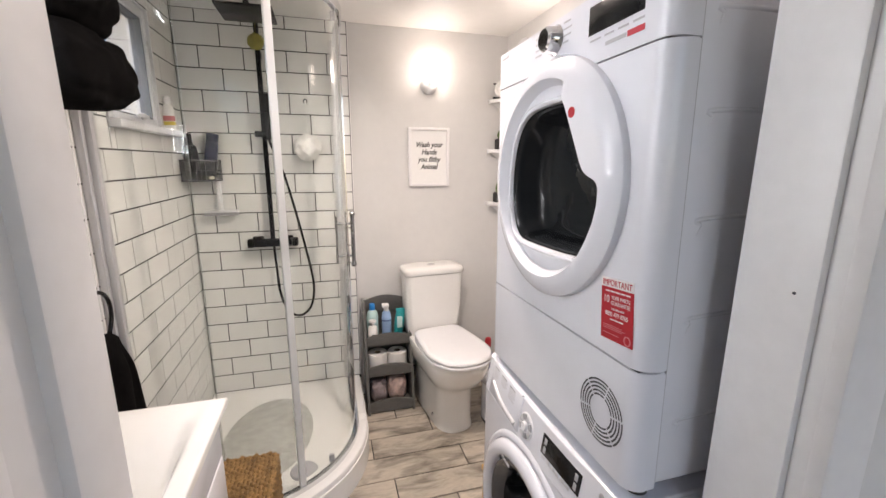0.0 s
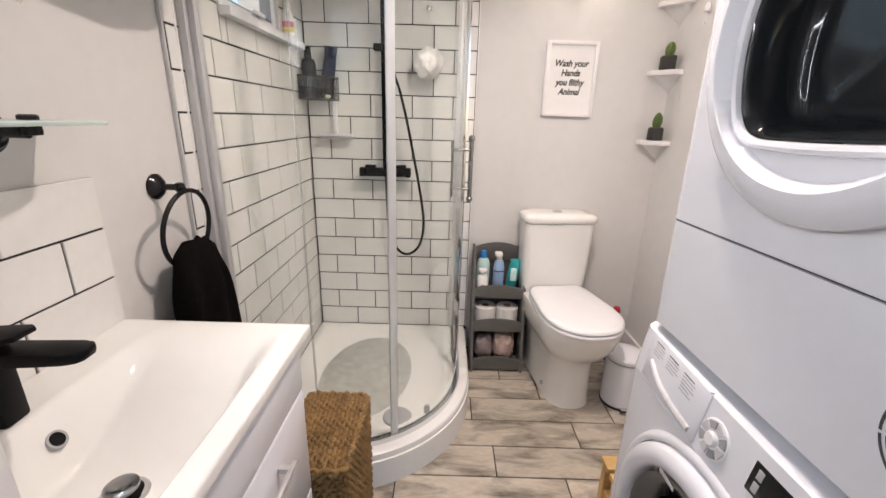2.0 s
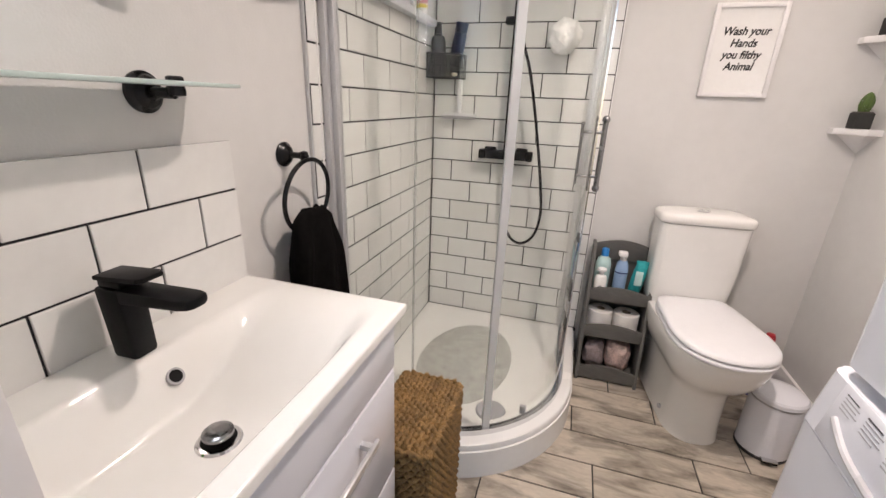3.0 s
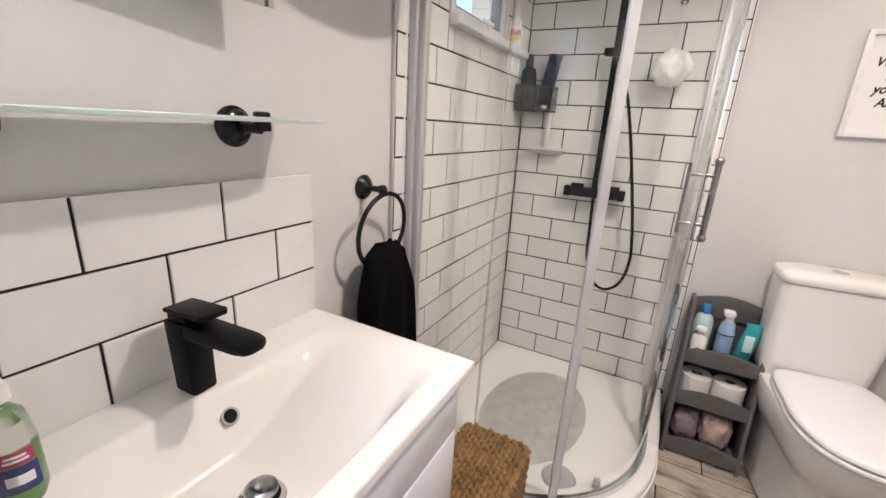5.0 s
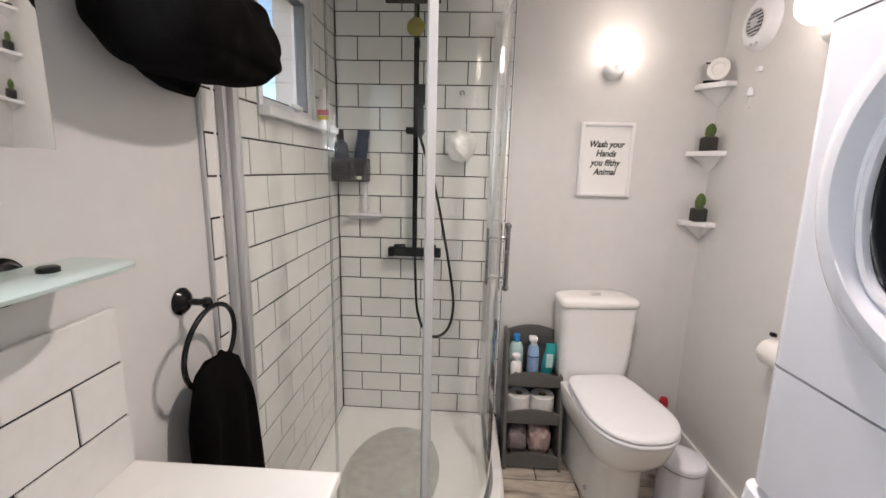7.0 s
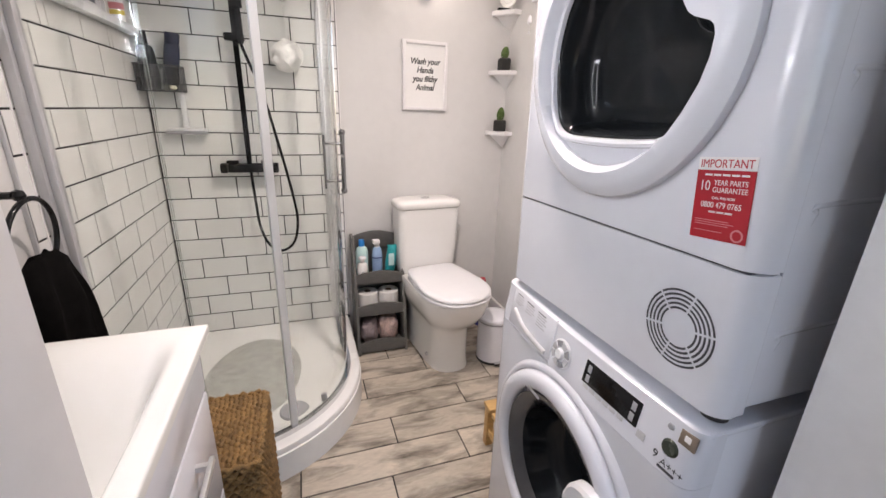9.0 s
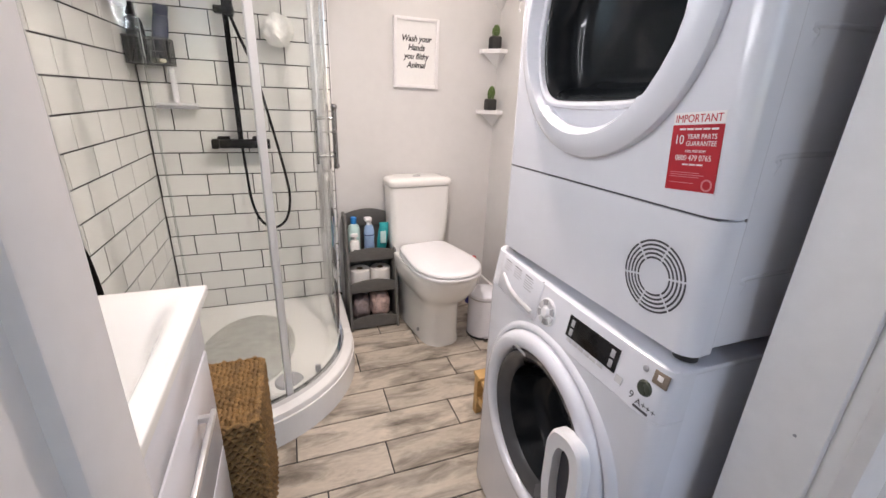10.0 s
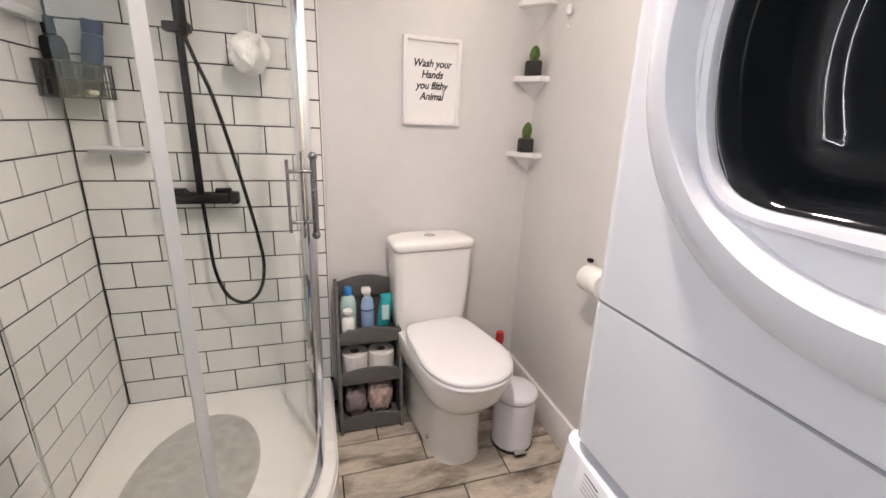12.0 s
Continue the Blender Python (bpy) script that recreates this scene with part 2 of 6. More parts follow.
def tube(points, r, seg=10, closed=False, bm=None, radii=None):
    bm = bm or bmesh.new()
    pts = [Vector(p) for p in points]
    n = len(pts)
    rings, up = [], None
    for i, p in enumerate(pts):
        a = pts[(i - 1) % n] if closed or i else pts[0]
        b = pts[(i + 1) % n] if closed or i < n - 1 else pts[-1]
        d = (b - a).normalized()
        if up is None:
            up = d.orthogonal().normalized()
        up = (up - d * up.dot(d)).normalized()
        side = d.cross(up)
        rr = radii[i] if radii else r
        rings.append([bm.verts.new(p + rr * (math.cos(2 * math.pi * k / seg) * up + math.sin(2 * math.pi * k / seg) * side)) for k in range(seg)])
    for i in range(n if closed else n - 1):
        a, b = rings[i], rings[(i + 1) % n]
        for k in range(seg):
            bm.faces.new((a[k], a[(k + 1) % seg], b[(k + 1) % seg], b[k]))
    if not closed:
        bm.faces.new(rings[0])
        bm.faces.new(rings[-1])
    return bm


def smooth_path(points, steps=8):
    """A Catmull-Rom path through the points."""
    p = [Vector(q) for q in points]
    p = [2 * p[0] - p[1], *p, 2 * p[-1] - p[-2]]
    out = []
    for a, b, c, d in zip(p, p[1:], p[2:], p[3:]):
        for k in range(steps):
            u = k / steps
            out.append(0.5 * (2 * b + (c - a) * u + (2 * a - 5 * b + 4 * c - d) * u * u + (3 * b - 3 * c + d - a) * u ** 3))
    return [*out, p[-2]]


def prism(outline, z0, z1, m=Matrix(), bev=0.0, bm=None, seg=2):
    """An outline in the local xy plane, drawn up from z0 to z1."""
    bm = bm or bmesh.new()
    lo = [bm.verts.new(m @ Vector((x, y, z0))) for x, y in outline]
    hi = [bm.verts.new(m @ Vector((x, y, z1))) for x, y in outline]
    n = len(lo)
    fs = [bm.faces.new(lo[::-1]), bm.faces.new(hi)]
    for i in range(n):
        bm.faces.new((lo[i], lo[(i + 1) % n], hi[(i + 1) % n], hi[i]))
    if bev:
        bmesh.ops.bevel(bm, geom=list({e for f in fs for e in f.edges}), offset=bev, segments=seg, affect="EDGES", profile=0.5)
    return bm


def skin(rings, bm=None, closed=True, cap0=False, cap1=False):
    """Faces between rings of equally many points."""
    bm = bm or bmesh.new()
    vs = [[bm.verts.new(p) for p in ring] for ring in rings]
    for a, b in zip(vs, vs[1:]):
        n = len(a)
        for i in range(n if closed else n - 1):
            bm.faces.new((a[i], a[(i + 1) % n], b[(i + 1) % n], b[i]))
    if cap0:
        bm.faces.new(vs[0])
    if cap1:
        bm.faces.new(vs[-1])
    return bm


def lettering(text, height, m, align="CENTER", depth=0.0002, bold=0.0):
    """Letters of the built-in font as a thin mesh; m takes the letters' plane to its place."""
    cu = bpy.data.curves.new("letters", "FONT")
    cu.body, cu.size, cu.align_x, cu.align_y, cu.extrude = text, height / 0.72, align, "CENTER", depth
    cu.offset = bold
    ob = bpy.data.objects.new("letters", cu)
    scene.collection.objects.link(ob)
    bpy.context.view_layer.update()
    me = bpy.data.meshes.new_from_object(ob.evaluated_get(bpy.context.evaluated_depsgraph_get()))
    bpy.data.objects.remove(ob)
    bpy.data.curves.remove(cu)
    bm = bmesh.new()
    bm.from_mesh(me)
    bpy.data.meshes.remove(me)
    bm.transform(m)
    return bm


def rounded_rect(x0, y0, x1, y1, r, n=6):
    out = []
    for cx, cy, a0 in ((x1 - r, y1 - r, 0), (x0 + r, y1 - r, 90), (x0 + r, y0 + r, 180), (x1 - r, y0 + r, 270)):
        for k in range(n + 1):
            a = radians(a0 + 90 * k / n)
            out.append((cx + r * math.cos(a), cy + r * math.sin(a)))
    return out


# takes (u, v) of a plane that faces -x to the room: u runs towards -y, v up
def facing_left(x, y, z):
    return Matrix.Translation((x, y, z)) @ Matrix(((0, 0, -1, 0), (-1, 0, 0, 0), (0, 1, 0, 0), (0, 0, 0, 1)))


# a plane that faces -y: u runs towards +x, v up
def facing_front(x, y, z):
    return Matrix.Translation((x, y, z)) @ Matrix(((1, 0, 0, 0), (0, 0, -1, 0), (0, 1, 0, 0), (0, 0, 0, 1)))


# a plane that faces +x: u runs towards +y, v up
def facing_right(x, y, z):
    return Matrix.Translation((x, y, z)) @ Matrix(((0, 0, 1, 0), (1, 0, 0, 0), (0, 1, 0, 0), (0, 0, 0, 1)))


# ---- the room's shell ----
W, D, H = 1.755, 2.5, 2.17          # right wall, back wall and ceiling
FRONT = 0.53                       # inner face of the wall with the doorway
DOOR_L, DOOR_R, DOOR_H = 0.466, 1.262, 2.03
WIN = (1.745, 1.575, 2.215, 2.057) # window opening: y, z to y, z
FACE = -0.008                      # plaster behind the tiles' faces


def wall_left():
    bm = bmesh.new()
    y0, z0, y1, z1 = WIN
    for a in ((FRONT, 0, y0, H), (y0, 0, y1, z0), (y0, z1, y1, H), (y1, 0, D + 0.1, H)):
        box(-0.16, a[0], a[1], FACE, a[2], a[3], bm=bm)
    bmesh.ops.remove_doubles(bm, verts=bm.verts, dist=1e-5)
    return solid("wall_left", bm, PAINT, "light grey painted wall, white-tiled in the shower", "wall", kind="structure", smooth=0)


def wall_plain(name, a, label):
    return solid(name, box(*a), PAINT, label, "wall", kind="structure", smooth=0)


WALL_LEFT = wall_left()
WALL_BACK = wall_plain("wall_back", (FACE, D + 0.008, 0, W + 0.12, D + 0.12, H), "light grey painted wall behind the toilet")
wall_plain("wall_right", (W, FRONT - 0.12, 0, W + 0.12, D + 0.008, H), "light grey painted side wall behind the appliances")


def wall_front():
    bm = box(-0.16, FRONT - 0.12, 0, DOOR_L - 0.03, FRONT, H)
    box(DOOR_R + 0.03, FRONT - 0.12, 0, W, FRONT, H, bm=bm)
    box(DOOR_L - 0.03, FRONT - 0.12, DOOR_H + 0.03, DOOR_R + 0.03, FRONT, H, bm=bm)
    return solid("wall_front", bm, PAINT, "light grey wall with the doorway", "wall", kind="structure", smooth=0)


wall_front()
solid("ceiling", box(-0.16, FRONT - 0.12, H, W + 0.12, D + 0.12, H + 0.08), CEIL, "smooth white painted ceiling", "ceiling", kind="structure", smooth=0)
FLOOR = solid("floor", box(-0.16, FRONT - 0.12, -0.1, W + 0.12, D + 0.12, -0.004), GROUT, "beige wood-look tiled floor with dark joints", "floor", kind="structure", smooth=0)


def hall():
    """Unseen passage added behind the doorway, its end wall opened to let daylight in."""
    x0, x1, y0, y1, h = -0.25, 2.05, -1.1, FRONT - 0.12, 2.35
    wall_plain("wall_hall_left", (x0 - 0.1, y0, 0, x0, y1, h), "plain pale passage wall")
    wall_plain("wall_hall_right", (x1, y0, 0, x1 + 0.1, y1, h), "plain pale passage wall")
    bm = box(x0 - 0.1, y0 - 0.1, 0, 0.80, y0, h)
    box(1.95, y0 - 0.1, 0, x1 + 0.1, y0, h, bm=bm)
    box(0.80, y0 - 0.1, 2.15, 1.95, y0, h, bm=bm)
    solid("wall_hall_end", bm, PAINT, "plain added wall, unseen, with an opening to let daylight in", "wall", kind="structure", smooth=0)
    solid("ceiling_hall", box(x0 - 0.1, y0 - 0.1, h, x1 + 0.1, y1 + 0.02, h + 0.08), CEIL, "plain white passage ceiling", "ceiling", kind="structure", smooth=0)
    solid("floor_hall", box(x0 - 0.1, y0 - 0.1, -0.1, x1 + 0.1, y1, -0.002), mat("passage_floor", (0.36, 0.31, 0.26), 0.5, vary=0.1, scale=4), "plain beige passage floor", "floor", kind="structure", smooth=0)
    wall_plain("wall_hall_top", (x0, y1, H, x1, y1 + 0.06, h), "plain pale wall above the doorway")


hall()


def door_frame():
    t = solid("door_frame", box(DOOR_L - 0.03, FRONT - 0.12, DOOR_H, DOOR_R + 0.03, FRONT + 0.004, DOOR_H + 0.03, 0.002), TRIMWHITE, "white gloss-painted wooden door frame", "door frame", kind="structure")
    for side, x, s, w in (("left", DOOR_L, -1, 0.075), ("right", DOOR_R, 1, 0.102)):
        part("lining", box(x, FRONT - w, 0, x + s * 0.03, FRONT + 0.004, DOOR_H, 0.003), TRIMWHITE, t)
        part("rebate", box(x + s * 0.012, FRONT - 0.125, 0, x + s * 0.03, FRONT - w, DOOR_H), TRIMWHITE, t)
        part("casing", box(x + s * 0.010, FRONT - 0.145, 0, x + s * 0.09, FRONT - 0.121, DOOR_H + 0.06, 0.006), TRIMWHITE, t)
    # uncut hole: a small dark disc stands for the shade in it
    part("screw_hole", cyl((DOOR_R - 0.0006, 0.453, 1.283), (DOOR_R + 0.002, 0.453, 1.283), 0.0022, seg=12), DARKPRINTSHADE, t)
    part("screw_hole", cyl((DOOR_R - 0.0006, 0.461, 0.82), (DOOR_R + 0.002, 0.461, 0.82), 0.0026, seg=12), GREYPLASTIC, t)


door_frame()
solid("baseboard", box(W - 0.018, 1.2, 0, W - 0.0005, D + 0.007, 0.155, 0.004), TRIMWHITE, "white painted skirting board along the wall", "skirting board", kind="structure")
solid("baseboard_back", box(0.852, D - 0.010, 0, W - 0.019, D + 0.0075, 0.155, 0.004), TRIMWHITE, "white painted skirting board behind the toilet", "skirting board", kind="structure")


# ---- window ----
def window():
    y0, z0, y1, z1 = WIN
    f, s = 0.016, 0.025
    w = solid("window_1", box(-0.075, y0, z0, -0.012, y0 + f, z1, 0.003), UPVC, "small white plastic window with clear pane", "window", kind="structure")
    part("window_frame", box(-0.075, y1 - f, z0, -0.012, y1, z1, 0.003), UPVC, w)
    part("window_frame", box(-0.075, y0 + f, z1 - f, -0.012, y1 - f, z1, 0.003), UPVC, w)
    part("window_frame", box(-0.075, y0 + f, z0, -0.012, y1 - f, z0 + f, 0.003), UPVC, w)
    a, b, c, d = y0 + f + 0.002, z0 + f + 0.002, y1 - f - 0.002, z1 - f - 0.002
    for q in ((a, b, a + s, d), (c - s, b, c, d), (a + s, d - s, c - s, d), (a + s, b, c - s, b + s)):
        part("sash", box(-0.068, q[0], q[1], -0.004, q[2], q[3], 0.004), UPVC, w)
    a, b, c, d = a + s, b + s, c - s, d - s
    for q in ((a, b, a + 0.006, d), (c - 0.006, b, c, d), (a + 0.006, d - 0.006, c - 0.006, d), (a + 0.006, b, c - 0.006, b + 0.006)):
        part("gasket", box(-0.055, q[0], q[1], -0.012, q[2], q[3]), GASKET, w)
    pane = part("pane", box(-0.040, a, b, -0.036, c, d), WINGLASS, w)
    pane.visible_shadow = False
    h = part("window_handle", box(-0.004, 2.02, z0 + 0.030, 0.006, 2.05, z0 + 0.056, 0.004), UPVC, w)
    part("lever", box(0.006, 1.95, z0 + 0.036, 0.016, 2.055, z0 + 0.050, 0.004), UPVC, h)
    part("window_sill", box(-0.0115, y0 + 0.001, z0 + 0.0005, 0.004, y1 - 0.001, z0 + 0.010, 0.002), UPVC, w)
    part("sill_front", box(0.0005, y0 - 0.008, z0 - 0.015, 0.038, y1 + 0.20, z0 + 0.012, 0.003), UPVC, w)
    for q in ((y0, z0 + 0.0105, y0 + 0.005, z1 - 0.005), (y1 - 0.005, z0 + 0.0105, y1, z1 - 0.005), (y0, z1 - 0.005, y1, z1)):
        part("reveal_lining", box(-0.0115, q[0], q[1], 0.003, q[2], q[3], 0.001), UPVC, w)


window()


# ---- shower ----
CX, CY = 0.285, 2.03      # centre of the quadrant's curve


def quadrant(r, n=20, back=D, left=0.0):
    """The outline of the tray or its frame: along the walls and round the curve of radius r."""
    out = [(left, back), (left, CY - r)]
    out += [(CX + r * math.cos(a), CY + r * math.sin(a)) for a in (radians(-90 + 90 * k / n) for k in range(n + 1))]
    return out + [(CX + r, back)]


def shower_tray():
    t = thing("shower_tray", (0.3, 2.0, 0), "white curved quadrant shower tray with raised rim", "shower tray")
    o = [(max(x, 0.001), min(y, D - 0.001)) for x, y in quadrant(0.54)]
    i = [(max(x, 0.03), min(y, D - 0.03)) for x, y in quadrant(0.43)]
    i2 = [(max(x, 0.055), min(y, D - 0.055)) for x, y in quadrant(0.40)]
    def ring(q, z, inset=0.0):
        cx, cy = 0.4, 2.05
        return [(x + (cx - x) * inset * (x > 0.002), y + (cy - y) * inset * (y < D - 0.002), z) for x, y in q]
    bm = skin([ring(o, 0.0), ring(o, 0.112), ring(o, 0.114, 0.012), ring(o, 0.124, 0.012), ring(o, 0.1375, 0.016), ring(o, TRAYZ, 0.028), ring(i, TRAYZ), ring(i, 0.1375, 0.02), ring(i2, 0.129)], cap1=True)
    part("tray", bm, ACRYLIC, t, smooth=50)
    bm = bmesh.new()
    cx, cy = 0.345, 2.04
    pts = [(cx + 0.205 * math.cos(a) + 0.03 * math.sin(a), cy + 0.32 * math.sin(a) - 0.03 * math.cos(a)) for a in (2 * math.pi * k / 48 for k in range(48))]
    part("grip_area", prism(pts, 0.1285, 0.1302, bm=bm), TRAYGRIP, t, "pale grey textured anti-slip oval")
    m = Matrix.Translation((0.522, 1.742, 0.129))
    part("waste_cover", lathe([(0, 0.012), (0.035, 0.012), (0.053, 0.009), (0.058, 0.003), (0.058, 0)], m, 32), GREYPLASTIC, t, "grey round waste cover")
    return t


TRAYZ = 0.141


def arc_points(r, a0, a1, n=24):
    return [(CX + r * math.cos(radians(a0 + (a1 - a0) * k / n)), CY + r * math.sin(radians(a0 + (a1 - a0) * k / n))) for k in range(n + 1)]


def ribbon(points, z0, z1, thick):
    """An upright sheet of some thickness along a line on the plan."""
    p = [Vector((x, y)) for x, y in points]
    a, b = [], []
    for k, q in enumerate(p):
        d = (p[min(k + 1, len(p) - 1)] - p[max(k - 1, 0)]).normalized()
        nrm = Vector((-d.y, d.x)) * thick / 2
        a.append(q + nrm)
        b.append(q - nrm)
    loop = a + b[::-1]
    return prism([(v.x, v.y) for v in loop], z0, z1)


def shower_enclosure():
    t = thing("shower_enclosure", (0.3, 2.0, TRAYZ), "curved clear glass shower enclosure with chrome profiles", "shower enclosure")
    top, R = 2.065, 0.480
    zb = TRAYZ + 0.001
    for z0, z1, r in ((zb, zb + 0.022, R), (top - 0.035, top, R)):
        line = [(0.02, CY - r)] + arc_points(r, -90, 0) + [(CX + r, D - 0.02)]
        part("rail", ribbon(line, z0, z1, 0.026), CHROME, t, "chrome curved rail", smooth=30)
    for a in ((0.001, CY - R - 0.030, zb, 0.022, CY - R + 0.022, top), (0.022, CY - R - 0.016, zb, 0.040, CY - R + 0.016, top)):
        part("wall_profile", box(*a, 0.003), PROFILE, t)
    for a in ((CX + R - 0.026, D - 0.022, zb, CX + R + 0.020, D - 0.001, top), (CX + R - 0.014, D - 0.040, zb, CX + R + 0.014, D - 0.022, top)):
        part("wall_profile", box(*a, 0.003), SATIN, t)
    z0, z1 = zb + 0.022, top - 0.035
    part("fixed_panel", box(0.030, CY - R - 0.003, z0, CX - 0.01, CY - R + 0.003, z1), GLASS, t, "clear glass panel")
    part("fixed_panel", box(CX + R - 0.003, CY + 0.01, z0, CX + R + 0.003, D - 0.030, z1), GLASS, t, "clear glass panel")
    d1 = part("door", ribbon(arc_points(R - 0.004, -59.0, 2), z0, z1, 0.006), GLASS, t, "curved clear glass sliding door")
    part("door", ribbon(arc_points(R - 0.004, -92, -60.5, 12), z0, z1, 0.006), GLASS, t, "curved clear glass sliding door")
    for a0, a1, mt, w in ((-61.2, -58.2, SEAL, 0.014),):
        part("seal", ribbon(arc_points(R - 0.004, a0, a1, 3), z0, z1, w), mt, t, "pale vertical door seal")
    part("edge_strip", ribbon(arc_points(R - 0.004, 1.0, 3.6, 3), z0, z1, 0.016), CHROME, t)
    for ob in t.children:
        if ob.data.materials[0] == GLASS:
            ob.visible_shadow = False
    # bar handle on the outer side
    a = radians(1.0)
    hx, hy = CX + (R + 0.024) * math.cos(a), CY + (R + 0.024) * math.sin(a)
    h = part("handle", cyl((hx, hy, 0.975), (hx, hy, 1.205), 0.0095, seg=20), DARKCHROME, d1, "dark chrome bar handle with ball ends")
    bm = bmesh.new()
    for z in (0.970, 1.210):
        bmesh.ops.create_uvsphere(bm, u_segments=16, v_segments=10, radius=0.0135, matrix=Matrix.Translation((hx, hy, z)))
    for z in (1.012, 1.166):
        ix, iy = CX + (R - 0.05) * math.cos(a), CY + (R - 0.05) * math.sin(a)
        cyl((ix, iy, z), (hx, hy, z), 0.006, seg=14, bm=bm)
    cyl((ix, iy, 0.98), (ix, iy, 1.20), 0.005, seg=14, bm=bm)
    part("handle_fittings", bm, DARKCHROME, d1)
    a = radians(-38)
    sx, sy = CX + (R - 0.03) * math.cos(a), CY + (R - 0.03) * math.sin(a)
    part("guide_roller", box(sx - 0.012, sy - 0.008, TRAYZ + 0.004, sx + 0.012, sy + 0.008, TRAYZ + 0.04, 0.004), GREYPLASTIC, d1)
    for a in (-80, -15):
        b = radians(a)
        sx, sy = CX + (R - 0.02) * math.cos(b), CY + (R - 0.02) * math.sin(b)
        part("top_roller", cyl((sx, sy, top - 0.055), (sx + 0.02 * math.cos(b), sy + 0.02 * math.sin(b), top - 0.055), 0.018, seg=20), GREYPLASTIC, d1)


shower_tray()
shower_enclosure()


def shower_mixer():
    t = thing("shower_mixer", (0.39, D, 1.0), "matt black bar shower with riser rail and square head", "shower", moved=(0, 0, -0.046))
    y = 2.44
    bm = box(0.294, y - 0.022, 1.045, 0.484, y + 0.022, 1.085, 0.006)
    part("valve_body", bm, BLACK, t)
    for x0, x1 in ((0.261, 0.292), (0.486, 0.516)):
        part("control_knob", box(x0, y - 0.024, 1.043, x1, y + 0.024, 1.087, 0.006), BLACK, t)
    for x in (0.315, 0.465):
        part("wall_elbow", cyl((x, y, 1.066), (x, D - 0.001, 1.066), 0.022, 0.026, 24), BLACK, t)
        part("top_lever", box(x - 0.026, y - 0.016, 1.086, x + 0.026, y + 0.016, 1.100, 0.003), BLACK, t)
    part("riser_rail", box(0.377, y - 0.011, 1.08, 0.399, y + 0.011, 2.165, 0.003), BLACK, t)
    part("wall_bracket", box(0.378, y, 2.00, 0.398, D - 0.001, 2.03, 0.002), BLACK, t)
    arm = part("shower_arm", box(0.378, 2.17, 2.155, 0.398, y + 0.011, 2.175, 0.003), BLACK, t)
    part("shower_head", box(0.275, 2.09, 2.118, 0.50, 2.315, 2.130, 0.003), BLACK, arm, "thin square black rain head")
    part("head_joint", cyl((0.388, 2.2, 2.128), (0.388, 2.2, 2.158), 0.016, seg=20), BLACK, arm)
    part("slider", box(0.345, y - 0.030, 1.615, 0.425, y + 0.014, 1.645, 0.005), BLACK, t)
    hs = part("handset", box(0.402, y - 0.060, 1.60, 0.424, y - 0.035, 1.76, 0.004), BLACK, t, "slim black hand shower")
    part("spray_plate", box(0.392, y - 0.078, 1.735, 0.434, y - 0.052, 1.82, 0.004), BLACK, hs)
    pts = [(0.413, 2.39, 1.60), (0.440, 2.385, 1.52), (0.475, 2.385, 1.42), (0.520, 2.39, 1.22), (0.570, 2.40, 0.95), (0.585, 2.405, 0.80), (0.560, 2.41, 0.69), (0.500, 2.415, 0.645), (0.440, 2.42, 0.68), (0.405, 2.43, 0.78), (0.395, 2.44, 0.92), (0.390, 2.44, 1.046)]
    part("hose", tube(smooth_path(pts, 8), 0.0065, 10), BLACK, t, "long looping black shower hose")


shower_mixer()


def wire_basket():
    t = thing("corner_basket", (0.085, 2.42, 1.40), "smoky grey ribbed plastic corner basket on the tiled wall", "shower basket", moved=(0.004, 0, -0.053))
    z0, z1 = 1.405, 1.505
    pts = [(0.004, 2.494), (0.004, 2.365), (0.055, 2.36), (0.15, 2.435), (0.155, 2.494)]
    for z, r in ((z0, 0.003), (z1, 0.004), ((z0 + z1) / 2, 0.002)):
        part("hoop", tube([(x, y, z) for x, y in pts], r, 8, closed=True), DARKRUBBER, t)
    part("band", skin([[(x, y, z0 + 0.004) for x, y in pts[1:4]], [(x, y, z1 - 0.004) for x, y in pts[1:4]], [(x - 0.002, y + 0.002, z1 - 0.004) for x, y in pts[1:4]], [(x - 0.002, y + 0.002, z0 + 0.004) for x, y in pts[1:4]]], closed=False), SMOKY, t, "smoky clear band")
    for k in range(14):
        u = k / 14 * 5
        i, f = int(u), u - int(u)
        a, b = pts[i], pts[(i + 1) % 5]
        x, y = a[0] + (b[0] - a[0]) * f, a[1] + (b[1] - a[1]) * f
        part("wire", cyl((x, y, z0), (x, y, z1), 0.0024, seg=6), DARKRUBBER, t)
    for k in range(6):
        x = 0.015 + k * 0.025
        part("base_wire", cyl((x, 2.37 + max(0, x - 0.055) * 0.8, z0), (x, 2.494, z0), 0.0017, seg=6), DARKRUBBER, t)
    return z0


def bottle(name, x, y, z, profile, material, label, cap=None, squash=0.62, turn=0.0, lean=(0, 0), category="bottle"):
    t = thing(name, (x, y, z), label, category)
    m = Matrix.Translation((x, y, z)) @ pose(0, 0, 0.0005, lean[0], lean[1], turn)
    part("body", lathe(profile, m, 28, squash=squash), material, t)
    if cap:
        prof, cm = cap
        part("cap", lathe(prof, m, 24), cm, t)
    return t, m


